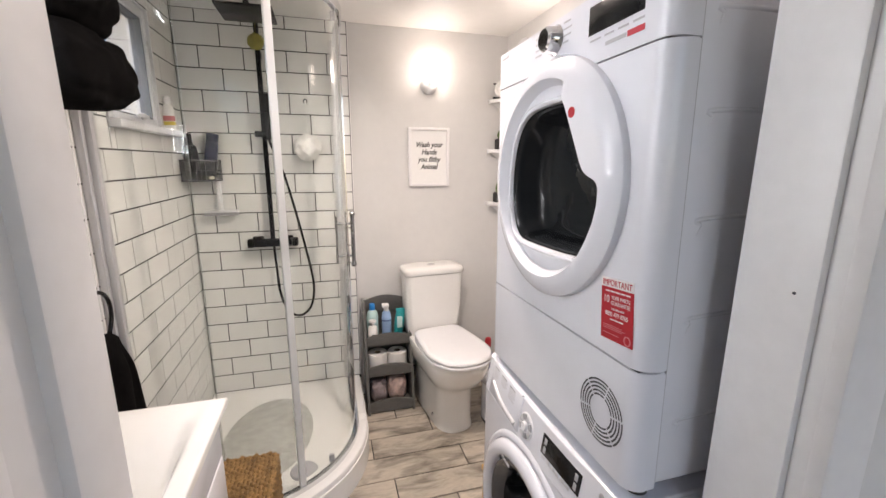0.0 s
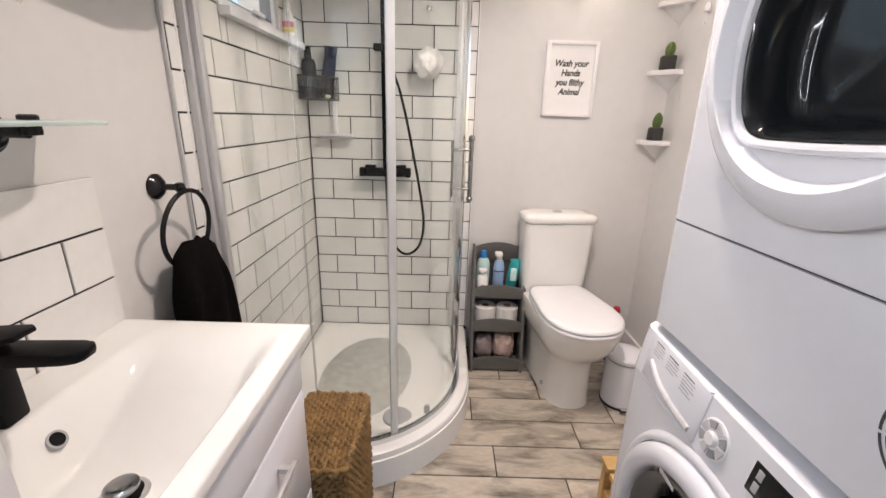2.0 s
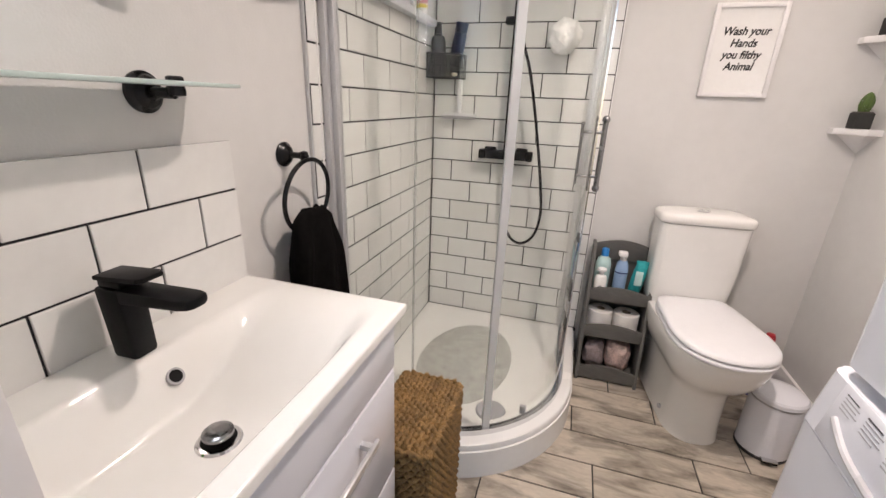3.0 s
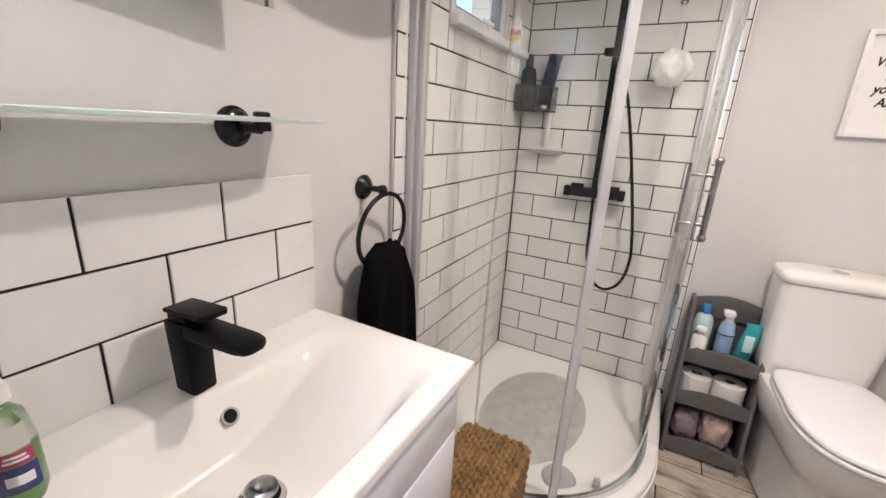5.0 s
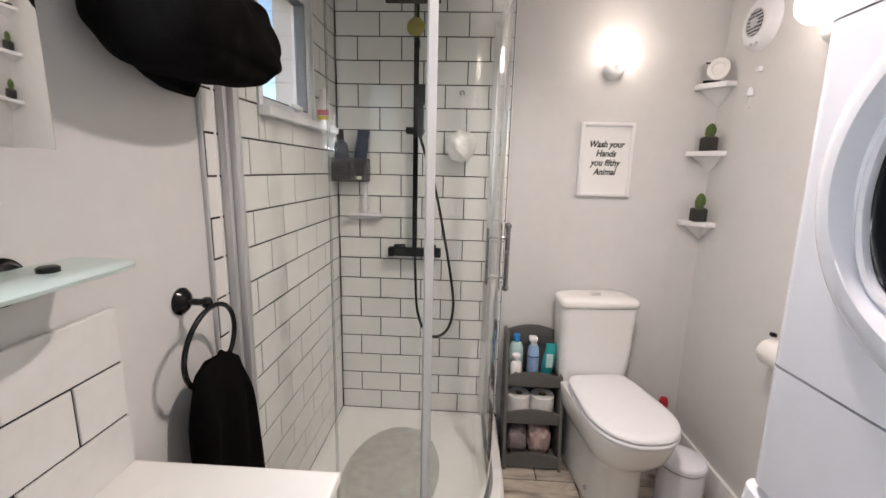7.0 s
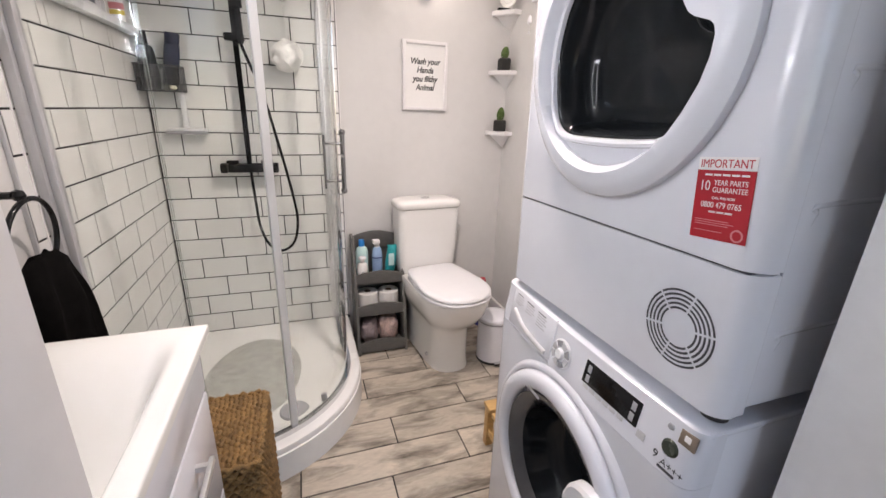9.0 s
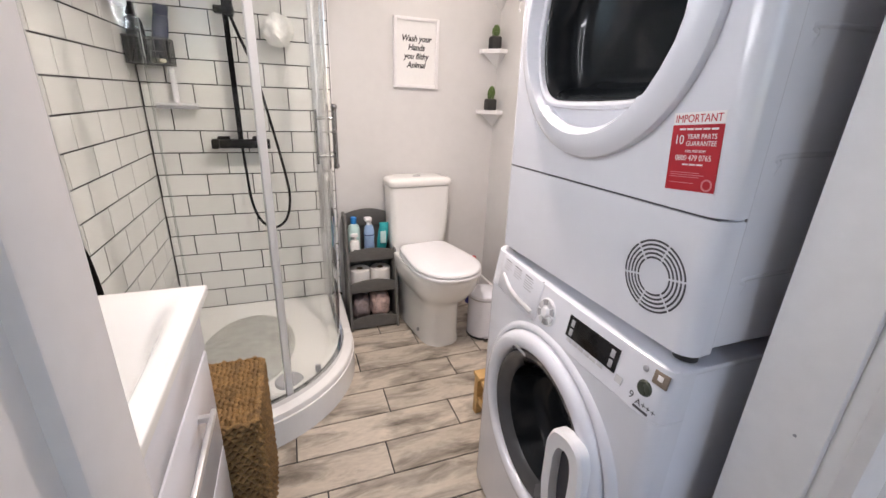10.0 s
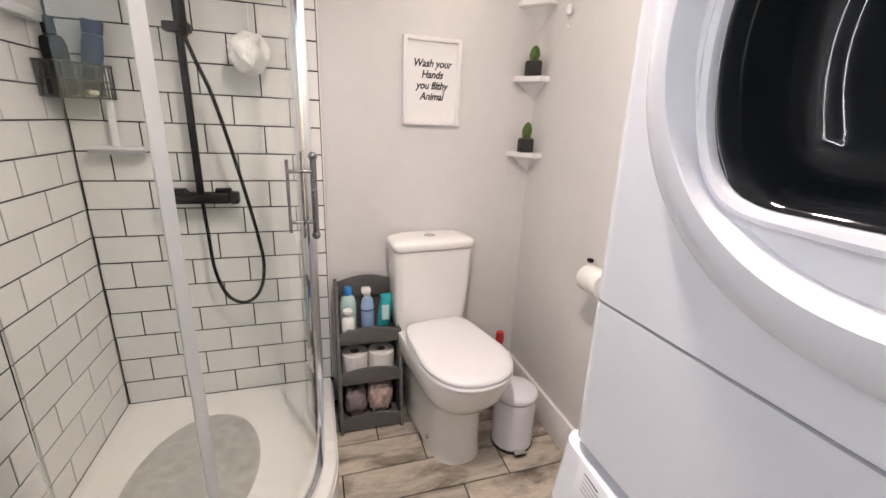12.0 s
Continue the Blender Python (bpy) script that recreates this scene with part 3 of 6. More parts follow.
wire_basket()
bottle("wash_bottle", 0.050, 2.425, 1.355, [(0, 0), (0.030, 0), (0.033, 0.01), (0.033, 0.145), (0.028, 0.168), (0.012, 0.175), (0, 0.175)], BLACK, "black body wash bottle in the shower basket", ([(0, 0.176), (0.017, 0.176), (0.017, 0.222), (0.015, 0.225), (0, 0.225)], BLACK), lean=(0, -3), turn=20)
bottle("wash_bottle", 0.104, 2.462, 1.355, [(0, 0), (0.028, 0), (0.030, 0.01), (0.032, 0.14), (0.030, 0.185), (0.026, 0.19), (0, 0.19)], NAVY, "navy shampoo bottle leaning in the shower basket", ([(0, 0.191), (0.027, 0.191), (0.029, 0.228), (0.027, 0.232), (0, 0.232)], NAVY), lean=(0, 10), turn=-10)
solid("soap_bar", lathe([(0, 0), (0.02, 0.001), (0.03, 0.009), (0.026, 0.019), (0, 0.022)], pose(0.110, 2.424, 1.355), 28, squash=0.62), SOAPBAR, "cream soap bar in the wire basket", "soap")
sill, _ = bottle("shampoo_bottle", 0.019, 2.262, WIN[1] + 0.012, [(0, 0), (0.022, 0), (0.024, 0.008), (0.024, 0.085), (0.014, 0.105), (0, 0.107)], PUFF, "small white bottle with coloured label on the sill", ([(0, 0.108), (0.013, 0.108), (0.013, 0.14), (0, 0.142)], WHITEPRINT), squash=0.7)
for h0, h1, mt in ((0.018, 0.034, YELLOWPRINT), (0.036, 0.058, PINKPRINT)):
    part("label_band", lathe([(0.0245, h0), (0.0245, h1)], Matrix.Translation((0.019, 2.262, WIN[1] + 0.012)), 28, squash=0.71), mt, sill)


def squeegee():
    t = thing("squeegee", (0.14, 2.49, 1.225), "white shower squeegee hanging under the basket", "squeegee", moved=(0.002, 0, -0.046))
    part("handle", box(0.128, 2.465, 1.24, 0.150, 2.485, 1.395, 0.006), PLASTIC, t)
    part("blade_holder", box(0.060, 2.458, 1.224, 0.224, 2.488, 1.243, 0.004), PLASTIC, t)
    part("blade", box(0.058, 2.450, 1.216, 0.226, 2.458, 1.232, 0.001), GREYPLASTIC, t)
    part("hook", tube([(0.139, 2.475, 1.393), (0.139, 2.470, 1.41), (0.139, 2.478, 1.425), (0.139, 2.49, 1.42)], 0.003, 8), GREYPLASTIC, t)


squeegee()


def bath_puff(name, at, r, material, label, cord):
    t = thing(name, at, label, "bath puff")
    c = Vector(at)
    bm = bmesh.new()
    bmesh.ops.create_icosphere(bm, subdivisions=5, radius=r * 0.92, matrix=Matrix.Translation(c))
    for v in bm.verts:
        d = v.co - c
        v.co = c + d * (1 + 0.14 * noise.noise(d * (2.2 / r)) + 0.10 * abs(noise.noise(d * (5.5 / r))) + 0.06 * noise.noise(d * (14 / r)))
    part("mesh_ball", bm, material, t, smooth=60)
    part("cord", tube(cord, 0.0016, 6), material, t)


bath_puff("bath_puff", (0.600, 2.425, 1.520), 0.072, PUFF, "white mesh bath puff hanging on a cord", [(0.600, 2.45, 1.575), (0.599, 2.47, 1.69), (0.597, 2.487, 1.757)])
solid("suction_hook", lathe([(0, 0.012), (0.006, 0.012), (0.010, 0.004), (0.017, 0)], Matrix.Translation((0.597, D - 0.0005, 1.76)) @ pose(0, 0, 0, 90, 0, 0), 20), CLEARPLASTIC, "small clear suction hook on the tiles", "hook")
bath_puff("bath_puff", (0.385, 2.425, 2.02), 0.040, YELLOWPUFF, "yellow-green bath puff tied to the riser rail", [(0.385, 2.43, 2.04), (0.386, 2.43, 2.08), (0.388, 2.43, 2.108)])
solid("tile_trim", box(FACE + 0.0005, 1.4555, TRAYZ, 0.002, 1.4635, H - 0.0005, 0.001), PROFILE, "pale metal edge trim beside the shower tiles", "trim", kind="structure")


# ---- lamps ----
def globe_lamp(base, normal, globe, r, label):
    t = thing("wall_lamp", base, label, "wall lamp", "globe wall lamps")
    b, n, g = Vector(base), Vector(normal), Vector(globe)
    m = Matrix.Translation(b) @ n.to_track_quat("Z", "Y").to_matrix().to_4x4()
    part("base", lathe([(0.0, 0.05), (0.022, 0.048), (0.038, 0.036), (0.046, 0.018), (0.048, 0.001)], m, 32), PLASTIC, t)
    part("neck", cyl(b + n * 0.035, g - (g - b - n * 0.035).normalized() * (r - 0.006), 0.018, seg=20), PLASTIC, t)
    bm = bmesh.new()
    bmesh.ops.create_uvsphere(bm, u_segments=24, v_segments=14, radius=r, matrix=Matrix.Translation(g))
    part("globe", bm, GLOBE, t, "glowing opal glass globe", smooth=180)


globe_lamp((1.272, D + 0.007, 1.875), (0, -1, 0), (1.284, 2.415, 1.945), 0.060, "white wall lamp with lit opal globe above the toilet")
globe_lamp((W - 0.001, 1.910, 1.868), (-1, 0, 0), (1.672, 1.912, 1.936), 0.060, "white wall lamp with lit opal globe beside the dryer")


def downlight(x, y):
    """A recessed spot in the ceiling: its shadows lie on the wall behind the basin."""
    t = thing("ceiling_downlight", (x, y, H), "small round recessed ceiling spot with chrome bezel", "downlight")
    m = Matrix.Translation((x, y, H - 0.0005)) @ pose(0, 0, 0, 180, 0, 0)
    part("bezel", lathe([(0.034, 0.001), (0.036, 0.004), (0.042, 0.005), (0.045, 0.0)], m, 40), CHROME, t)
    part("lens", lathe([(0, 0.002), (0.0335, 0.0015)], m, 32), GLOBE, t, "lit frosted lens")
    lamp = bpy.data.lights.new("bulb", "AREA")
    lamp.shape, lamp.size, lamp.energy, lamp.color, lamp.spread = "DISK", 0.085, DOWNLIGHT_WATTS, (1.0, 0.90, 0.82), radians(150)
    bulb = new("bulb", lamp)
    bulb.matrix_basis = Matrix.Translation((x, y, H - 0.009))


downlight(1.00, 1.42)


# ---- picture, shelves and fittings on the walls ----
def picture():
    x0, x1, z0, z1, y = 1.150, 1.394, 1.308, 1.644, D + 0.0075
    t = thing("picture_frame", ((x0 + x1) / 2, y, z0), "white framed hand-lettered print on the wall", "picture")
    f = 0.016
    for a in ((x0, z0, x0 + f, z1), (x1 - f, z0, x1, z1), (x0 + f, z1 - f, x1 - f, z1), (x0 + f, z0, x1 - f, z0 + f)):
        part("frame_bar", box(a[0], y - 0.020, a[1], a[2], y, a[3], 0.0015), TRIMWHITE, t)
    part("print", box(x0 + f, y - 0.010, z0 + f, x1 - f, y - 0.002, z1 - f), PAPER, t)
    cx, cz = (x0 + x1) / 2 + 0.002, 1.480
    slant = Matrix(((1, 0.22, 0, 0), (0, 1, 0, 0), (0, 0, 1, 0), (0, 0, 0, 1)))
    for line, dz, h in (("Wash your", 0.066, 0.029), ("Han" + "ds", 0.024, 0.029), ("you filthy", -0.018, 0.029), ("Animal", -0.060, 0.029)):
        part("lettering", lettering(line, h, facing_front(cx, y - 0.0106, cz + dz) @ slant @ Matrix.Diagonal((0.88, 1, 1, 1)), bold=0.0011), INK, t, "black brush lettering", smooth=0)


picture()


def corner_shelf(z, label):
    """A small shelf in the corner with a downward pointed bracket."""
    t = thing("corner_shelf", (W - 0.05, D - 0.05, z), label, "shelf", "corner shelves")
    a, b = W - 0.001, D + 0.007
    pts = [(a, b), (a - 0.115, b), (a - 0.115, b - 0.035), (a - 0.045, b - 0.115), (a, b - 0.115)]
    part("shelf_board", prism(pts, z - 0.022, z, bev=0.0015), TRIMWHITE, t)
    bm = bmesh.new()
    top = [bm.verts.new(p) for p in ((a, b, z - 0.0225), (a - 0.085, b, z - 0.0225), (a - 0.03, b - 0.075, z - 0.0225), (a, b - 0.085, z - 0.0225))]
    low = bm.verts.new((a, b, z - 0.095))
    bm.faces.new(top)
    for i in range(4):
        bm.faces.new((top[i], top[(i + 1) % 4], low))
    part("bracket", bm, TRIMWHITE, t, smooth=0)


SHELF_Z = (1.812, 1.523, 1.207)
for z in SHELF_Z:
    corner_shelf(z, "small white corner shelf mounted on the wall")


def cactus(x, y, z, tall, label):
    t = thing("potted_cactus", (x, y, z), label, "potted plant", "small cacti")
    part("pot", box(x - 0.027, y - 0.027, z + 0.001, x + 0.027, y + 0.027, z + 0.058, 0.004), POT, t)
    part("soil", box(x - 0.023, y - 0.023, z + 0.057, x + 0.023, y + 0.023, z + 0.062, 0.002), SOIL, t)
    bm = bmesh.new()
    n, seg = 14, 40
    rings = []
    for k in range(n + 1):
        u = k / n
        r = 0.018 * (0.75 + 0.35 * math.sin(math.pi * min(u * 1.1, 1))) * math.sqrt(max(1 - u ** 6, 0.0004))
        rings.append([(x + r * (1 + 0.10 * math.cos(10 * a)) * math.cos(a) + 0.004 * u, y + r * (1 + 0.10 * math.cos(10 * a)) * math.sin(a), z + 0.058 + tall * u) for a in (2 * math.pi * i / seg for i in range(seg))])
    part("stem", skin(rings, bm, cap1=True), CACTUS, t, smooth=60)
    bm = bmesh.new()
    rng = random.Random(int(z * 100))
    for k in range(60):
        a, u = rng.uniform(0, 6.28), rng.uniform(0.1, 0.98)
        p = Vector((x + 0.019 * math.cos(a) + 0.004 * u, y + 0.019 * math.sin(a), z + 0.058 + tall * u))
        cyl(p, p + Vector((math.cos(a), math.sin(a), 0.4)) * 0.006, 0.0004, 0.0001, 4, bm)
    part("spines", bm, PALEGREY, t)


cactus(1.698, 2.440, SHELF_Z[1], 0.062, "small round green cactus in a dark pot")
cactus(1.696, 2.440, SHELF_Z[2], 0.072, "small upright green cactus in a dark pot")


def ornament():
    x, y, z = 1.694, 2.435, SHELF_Z[0] + 0.001
    t = thing("ornament", (x, y, z), "small white oval plate ornament on a dark stand", "ornament")
    m = Matrix.Translation((x, y, z + 0.052)) @ pose(0, 0, 0, 80, 0, -35)
    part("plate", lathe([(0, 0.004), (0.022, 0.004), (0.026, 0.009), (0.040, 0.011), (0.043, 0.006), (0.040, 0.0), (0, -0.002)], m, 36, squash=1.12), CERAMIC, t)
    part("stand", box(x - 0.045, y + 0.012, z, x + 0.045, y + 0.030, z + 0.010, 0.002), BLACK, t)
    part("stand_bar", cyl((x - 0.042, y + 0.024, z + 0.082), (x + 0.046, y + 0.028, z + 0.082), 0.004, seg=10), BLACK, t)
    part("stand_upright", cyl((x, y + 0.024, z + 0.008), (x, y + 0.026, z + 0.082), 0.004, seg=10), BLACK, t)


ornament()


def extractor_fan():
    c = Vector((W, 2.285, 2.002))
    t = thing("extractor_fan", (W, c.y, c.z), "round white extractor fan with dark slatted grille", "extractor fan")
    m = facing_left(W - 0.0005, c.y, c.z)
    part("cover", lathe([(0, 0.030), (0.048, 0.030), (0.052, 0.033), (0.080, 0.028), (0.100, 0.012), (0.104, 0.0)], m, 48), PLASTIC, t)
    # the cover is closed: a dark disc gives the shade behind the slats
    part("grille_shade", lathe([(0, 0.0335), (0.047, 0.0335)], m, 32), DARKPRINTSHADE, t)
    for k in range(7):
        v = -0.040 + k * 0.0133
        half = math.sqrt(0.047 ** 2 - v ** 2)
        bm = box(-half, v - 0.0028, 0.034, half, v + 0.0028, 0.0375)
        bm.transform(m)
        part("slat", bm, PALEGREY, t)
    part("hub", lathe([(0, 0.0385), (0.018, 0.038), (0.020, 0.0345)], m, 24), PALEGREY, t)
    for u in (-0.012, 0.018):
        bm = box(u - 0.008, -0.082, 0.026, u + 0.008, -0.072, 0.0295, 0.001)
        bm.transform(m)
        part("indicator", bm, PALEGREY, t)


extractor_fan()
solid("cable_clip", box(W - 0.018, 2.242, 1.816, W - 0.0005, 2.266, 1.834, 0.003), PLASTIC, "small white plastic clip on the wall", "wall clip")


def pull_cord():
    t = thing("cord_holder", (W - 0.01, 2.25, 1.755), "small white pull cord toggle by the wall", "pull cord", moved=(0, 0.027, -0.034))
    part("toggle", lathe([(0.004, 0.036), (0.010, 0.026), (0.012, 0.004), (0.008, 0.0), (0, 0)], Matrix.Translation((W - 0.013, 2.253, 1.762)), 20), PLASTIC, t)
    part("cord", cyl((W - 0.013, 2.253, 1.72), (W - 0.013, 2.253, 1.80), 0.0012, seg=6), PLASTIC, t)
    part("end_bead", lathe([(0, 0), (0.005, 0.003), (0.005, 0.010), (0, 0.013)], Matrix.Translation((W - 0.013, 2.253, 1.715)), 12), PLASTIC, t)


pull_cord()


def paper_holder():
    t = thing("toilet_roll_holder", (W, 1.85, 0.85), "black wall holder with a white toilet roll", "toilet roll holder", moved=(0.012, 0.010, -0.010))
    part("wall_plate", cyl((W - 0.0005, 1.80, 0.925), (W - 0.012, 1.80, 0.925), 0.026, seg=28), BLACKGLOSS, t)
    part("arm", tube(smooth_path([(W - 0.01, 1.80, 0.925), (1.715, 1.80, 0.925), (1.702, 1.80, 0.90), (1.70, 1.80, 0.835)], 6), 0.006, 10), BLACKGLOSS, t)
    part("spindle", cyl((1.70, 1.795, 0.832), (1.70, 1.905, 0.832), 0.006, seg=14), BLACKGLOSS, t)
    part("cover_clip", box(1.692, 1.885, 0.878, 1.708, 1.905, 0.892, 0.003), BLACKGLOSS, t)
    roll = bmesh.new()
    m = Matrix.Translation((1.70, 1.800, 0.822)) @ pose(0, 0, 0, -90, 0, 0)
    lathe([(0.018, 0.0), (0.018, 0.10), (0.046, 0.10), (0.048, 0.097), (0.048, 0.003), (0.046, 0.0), (0.018, 0.0)], m, 32, roll)
    part("paper_roll", roll, TISSUE, t, "white toilet roll")


paper_holder()


# ---- toilet and what stands round it ----
def oval(cx, back, front, half, z, n=48, narrow=0.0, sq=2.3, turn=3.0):
    """An outline that is flat behind and round in front; narrow tapers it towards the back."""
    out = []
    mid = front + half * 1.18
    for k in range(n):
        a = 2 * math.pi * k / n
        c, s = math.cos(a), math.sin(a)
        if s > 0:
            y = mid + (back - mid) * abs(s) ** 0.26
            x = math.copysign(abs(c) ** 0.26, c) * half * (1 - narrow * (y - mid) / (back - mid))
        else:
            y = mid - (mid - front) * abs(s) ** (2 / sq)
            x = half * math.copysign(abs(c) ** (2 / sq), c)
        q = radians(turn)
        out.append((cx + x * math.cos(q) - (y - 2.42) * math.sin(q), 2.42 + x * math.sin(q) + (y - 2.42) * math.cos(q), z))
    return out


def toilet():
    cx = 1.252
    t = thing("toilet", (cx, 2.49, 0), "white close-coupled ceramic toilet with closed seat lid", "toilet", turn=5.0)
    B = 2.478
    rings = [oval(cx, B, 1.978, 0.109, 0.0), oval(cx, B, 1.980, 0.108, 0.012), oval(cx, B, 1.986, 0.103, 0.06), oval(cx, B, 1.986, 0.101, 0.16), oval(cx, B, 1.982, 0.102, 0.225), oval(cx, B, 1.970, 0.110, 0.252),
             oval(cx, B, 1.915, 0.140, 0.292, narrow=0.05), oval(cx, B, 1.876, 0.163, 0.345, narrow=0.10), oval(cx, B, 1.860, 0.172, 0.392, narrow=0.12), oval(cx, B, 1.854, 0.175, 0.424, narrow=0.12), oval(cx, B, 1.857, 0.172, 0.431, narrow=0.12), oval(cx, B, 1.90, 0.14, 0.432, narrow=0.12)]
    part("pan", skin(rings, cap0=True, cap1=True), CERAMIC, t, smooth=60)
    nw = 0.16
    seat = part("seat", skin([oval(cx, 2.345, 1.848, 0.174, 0.433, narrow=nw), oval(cx, 2.345, 1.843, 0.178, 0.437, narrow=nw), oval(cx, 2.345, 1.843, 0.178, 0.447, narrow=nw), oval(cx, 2.345, 1.849, 0.173, 0.452, narrow=nw)], cap0=True, cap1=True), PLASTIC, t, smooth=60)
    part("lid", skin([oval(cx, 2.343, 1.851, 0.172, 0.4555, narrow=nw), oval(cx, 2.343, 1.845, 0.177, 0.460, narrow=nw), oval(cx, 2.343, 1.847, 0.176, 0.468, narrow=nw), oval(cx, 2.340, 1.857, 0.168, 0.475, narrow=nw), oval(cx, 2.325, 1.89, 0.145, 0.478, narrow=nw), oval(cx, 2.28, 1.97, 0.08, 0.4795, narrow=nw)], cap0=True, cap1=True), PLASTIC, seat, smooth=60)
    for s in (-1, 1):
        part("hinge", cyl((cx + s * 0.075 - 0.02, 2.352, 0.449), (cx + s * 0.075 + 0.02, 2.352, 0.449), 0.009, seg=16), CHROME, seat)
    def tank(x, y0, z, r=0.035):
        return [(px + 0.004, py, z) for px, py in rounded_rect(cx - x, y0, cx + x, 2.488, r, 6)]
    c = part("cistern", skin([tank(0.156, 2.350, 0.432), tank(0.164, 2.345, 0.47), tank(0.171, 2.338, 0.58), tank(0.177, 2.332, 0.800)], cap0=True, cap1=True), CERAMIC, t, smooth=60)
    part("cistern_lid", skin([tank(0.179, 2.330, 0.8025), tank(0.184, 2.324, 0.808), tank(0.185, 2.323, 0.828), tank(0.181, 2.328, 0.838), tank(0.170, 2.340, 0.844), tank(0.12, 2.38, 0.847, 0.03)], cap0=True, cap1=True), CERAMIC, c, smooth=60)
    part("flush_button", lathe([(0.026, 0.0), (0.026, 0.004), (0.022, 0.006), (0, 0.006)], Matrix.Translation((cx, 2.41, 0.8465)), 28, squash=0.7), CHROME, c, "chrome dual flush button")
    part("bolt_cap", cyl((cx - 0.098, 2.12, 0.05), (cx - 0.086, 2.12, 0.05), 0.010, seg=16), PALEGREY, t)
    return t


toilet()


def caddy():
    """A tiered grey shelf unit with arched front boards."""
    x0, x1, back = 0.846, 1.124, D - 0.012
    t = thing("storage_caddy", (1.0, 2.4, 0), "dark grey wooden three-tier bathroom caddy", "storage caddy")
    def front(z):
        return 2.258 + 0.130 * z / 0.66
    for x in (x0, x1 - 0.014):
        pts = [(front(0), 0.0), (back, 0.0), (back, 0.645), (front(0.62) + 0.012, 0.645), (front(0.58), 0.60)]
        part("side_panel", prism(pts, x, x + 0.014, Matrix(((0, 0, 1, 0), (1, 0, 0, 0), (0, 1, 0, 0), (0, 0, 0, 1))), bev=0.0015), GREYWOOD, t)
    def arch(z0, z1, rise, n=14):
        a, b = x0 + 0.0145, x1 - 0.0145
        return [(a, z0), (b, z0)] + [(b + (a - b) * k / n, z1 + rise * math.sin(math.pi * k / n)) for k in range(n + 1)]
    for z0, z1 in ((0.010, 0.068), (0.216, 0.270), (0.392, 0.446)):
        y = front((z0 + z1) / 2)
        part("front_board", prism(arch(z0, z1, 0.018), -0.006, 0.006, facing_front(0, y + 0.008, 0), bev=0.001), GREYWOOD, t)
        part("shelf", box(x0 + 0.0145, y + 0.015, z0 + 0.004, x1 - 0.0145, back - 0.001, z0 + 0.014), GREYWOOD, t)
    part("back_board", prism(arch(0.56, 0.632, 0.026), -0.006, 0.006, facing_front(0, back - 0.010, 0), bev=0.001), GREYWOOD, t)
    part("back_panel", box(x0 + 0.0145, back - 0.004, 0.03, x1 - 0.0145, back - 0.0005, 0.56), GREYWOOD, t)


caddy()
SH1, SH2, SH3 = 0.4065, 0.2305, 0.0245


def toilet_roll(x, y, z):
    t = thing("toilet_roll", (x, y, z), "white toilet roll standing on the caddy shelf", "toilet roll", "toilet rolls in the caddy")
    part("paper", lathe([(0.020, 0), (0.055, 0), (0.058, 0.003), (0.058, 0.095), (0.055, 0.098), (0.020, 0.098), (0.020, 0)], Matrix.Translation((x, y, z)), 36), TISSUE, t)
    part("core", lathe([(0.0196, 0.001), (0.0196, 0.097), (0.0186, 0.097), (0.0186, 0.001)], Matrix.Translation((x, y, z)), 24), CARD, t)


toilet_roll(0.924, 2.400, SH2)
toilet_roll(1.042, 2.398, SH2)
b1, m1 = bottle("mouthwash_bottle", 0.904, 2.435, SH1, [(0, 0), (0.032, 0), (0.035, 0.008), (0.035, 0.14), (0.028, 0.168), (0.014, 0.180), (0, 0.18)], AQUA, "pale aqua bottle with blue cap on the caddy", ([(0, 0.1805), (0.0165, 0.1805), (0.0165, 0.212), (0.014, 0.216), (0, 0.216)], BLUECAP), squash=0.75)
b2, m2 = bottle("lotion_bottle", 0.898, 2.378, SH1, [(0, 0), (0.026, 0), (0.028, 0.006), (0.028, 0.085), (0.022, 0.098), (0.011, 0.104), (0, 0.104)], PUFF, "small white pump bottle with dark mark", ([(0, 0.1045), (0.012, 0.1045), (0.012, 0.120), (0.022, 0.124), (0.020, 0.134), (0, 0.137)], WHITEPRINT), squash=0.85)
part("label_ring", lathe([(0.006, 0), (0.010, 0), (0.010, 0.0008), (0.006, 0.0008)], facing_front(0.898, 2.378 - 0.0245, SH1 + 0.045), 20), DARKPRINTSHADE, b2)
b3, m3 = bottle("spray_bottle", 0.984, 2.405, SH1, [(0, 0), (0.027, 0), (0.029, 0.008), (0.029, 0.12), (0.0295, 0.122), (0.0295, 0.128), (0.029, 0.13), (0.024, 0.165), (0.016, 0.178), (0, 0.178)], PALEBLUE, "pale blue pump spray bottle on the caddy", squash=0.85)
part("collar", cyl((0.984, 2.405, SH1 + 0.1785), (0.984, 2.405, SH1 + 0.20), 0.014, seg=20), WHITEPRINT, b3)
part("pump_head", box(0.958, 2.378, SH1 + 0.2, 0.998, 2.420, SH1 + 0.222, 0.007), WHITEPRINT, b3)
part("band", lathe([(0.0296, 0.0), (0.0296, 0.006)], Matrix.Translation((0.984, 2.405, SH1 + 0.118)), 28, squash=0.86), LABELBLUE, b3)


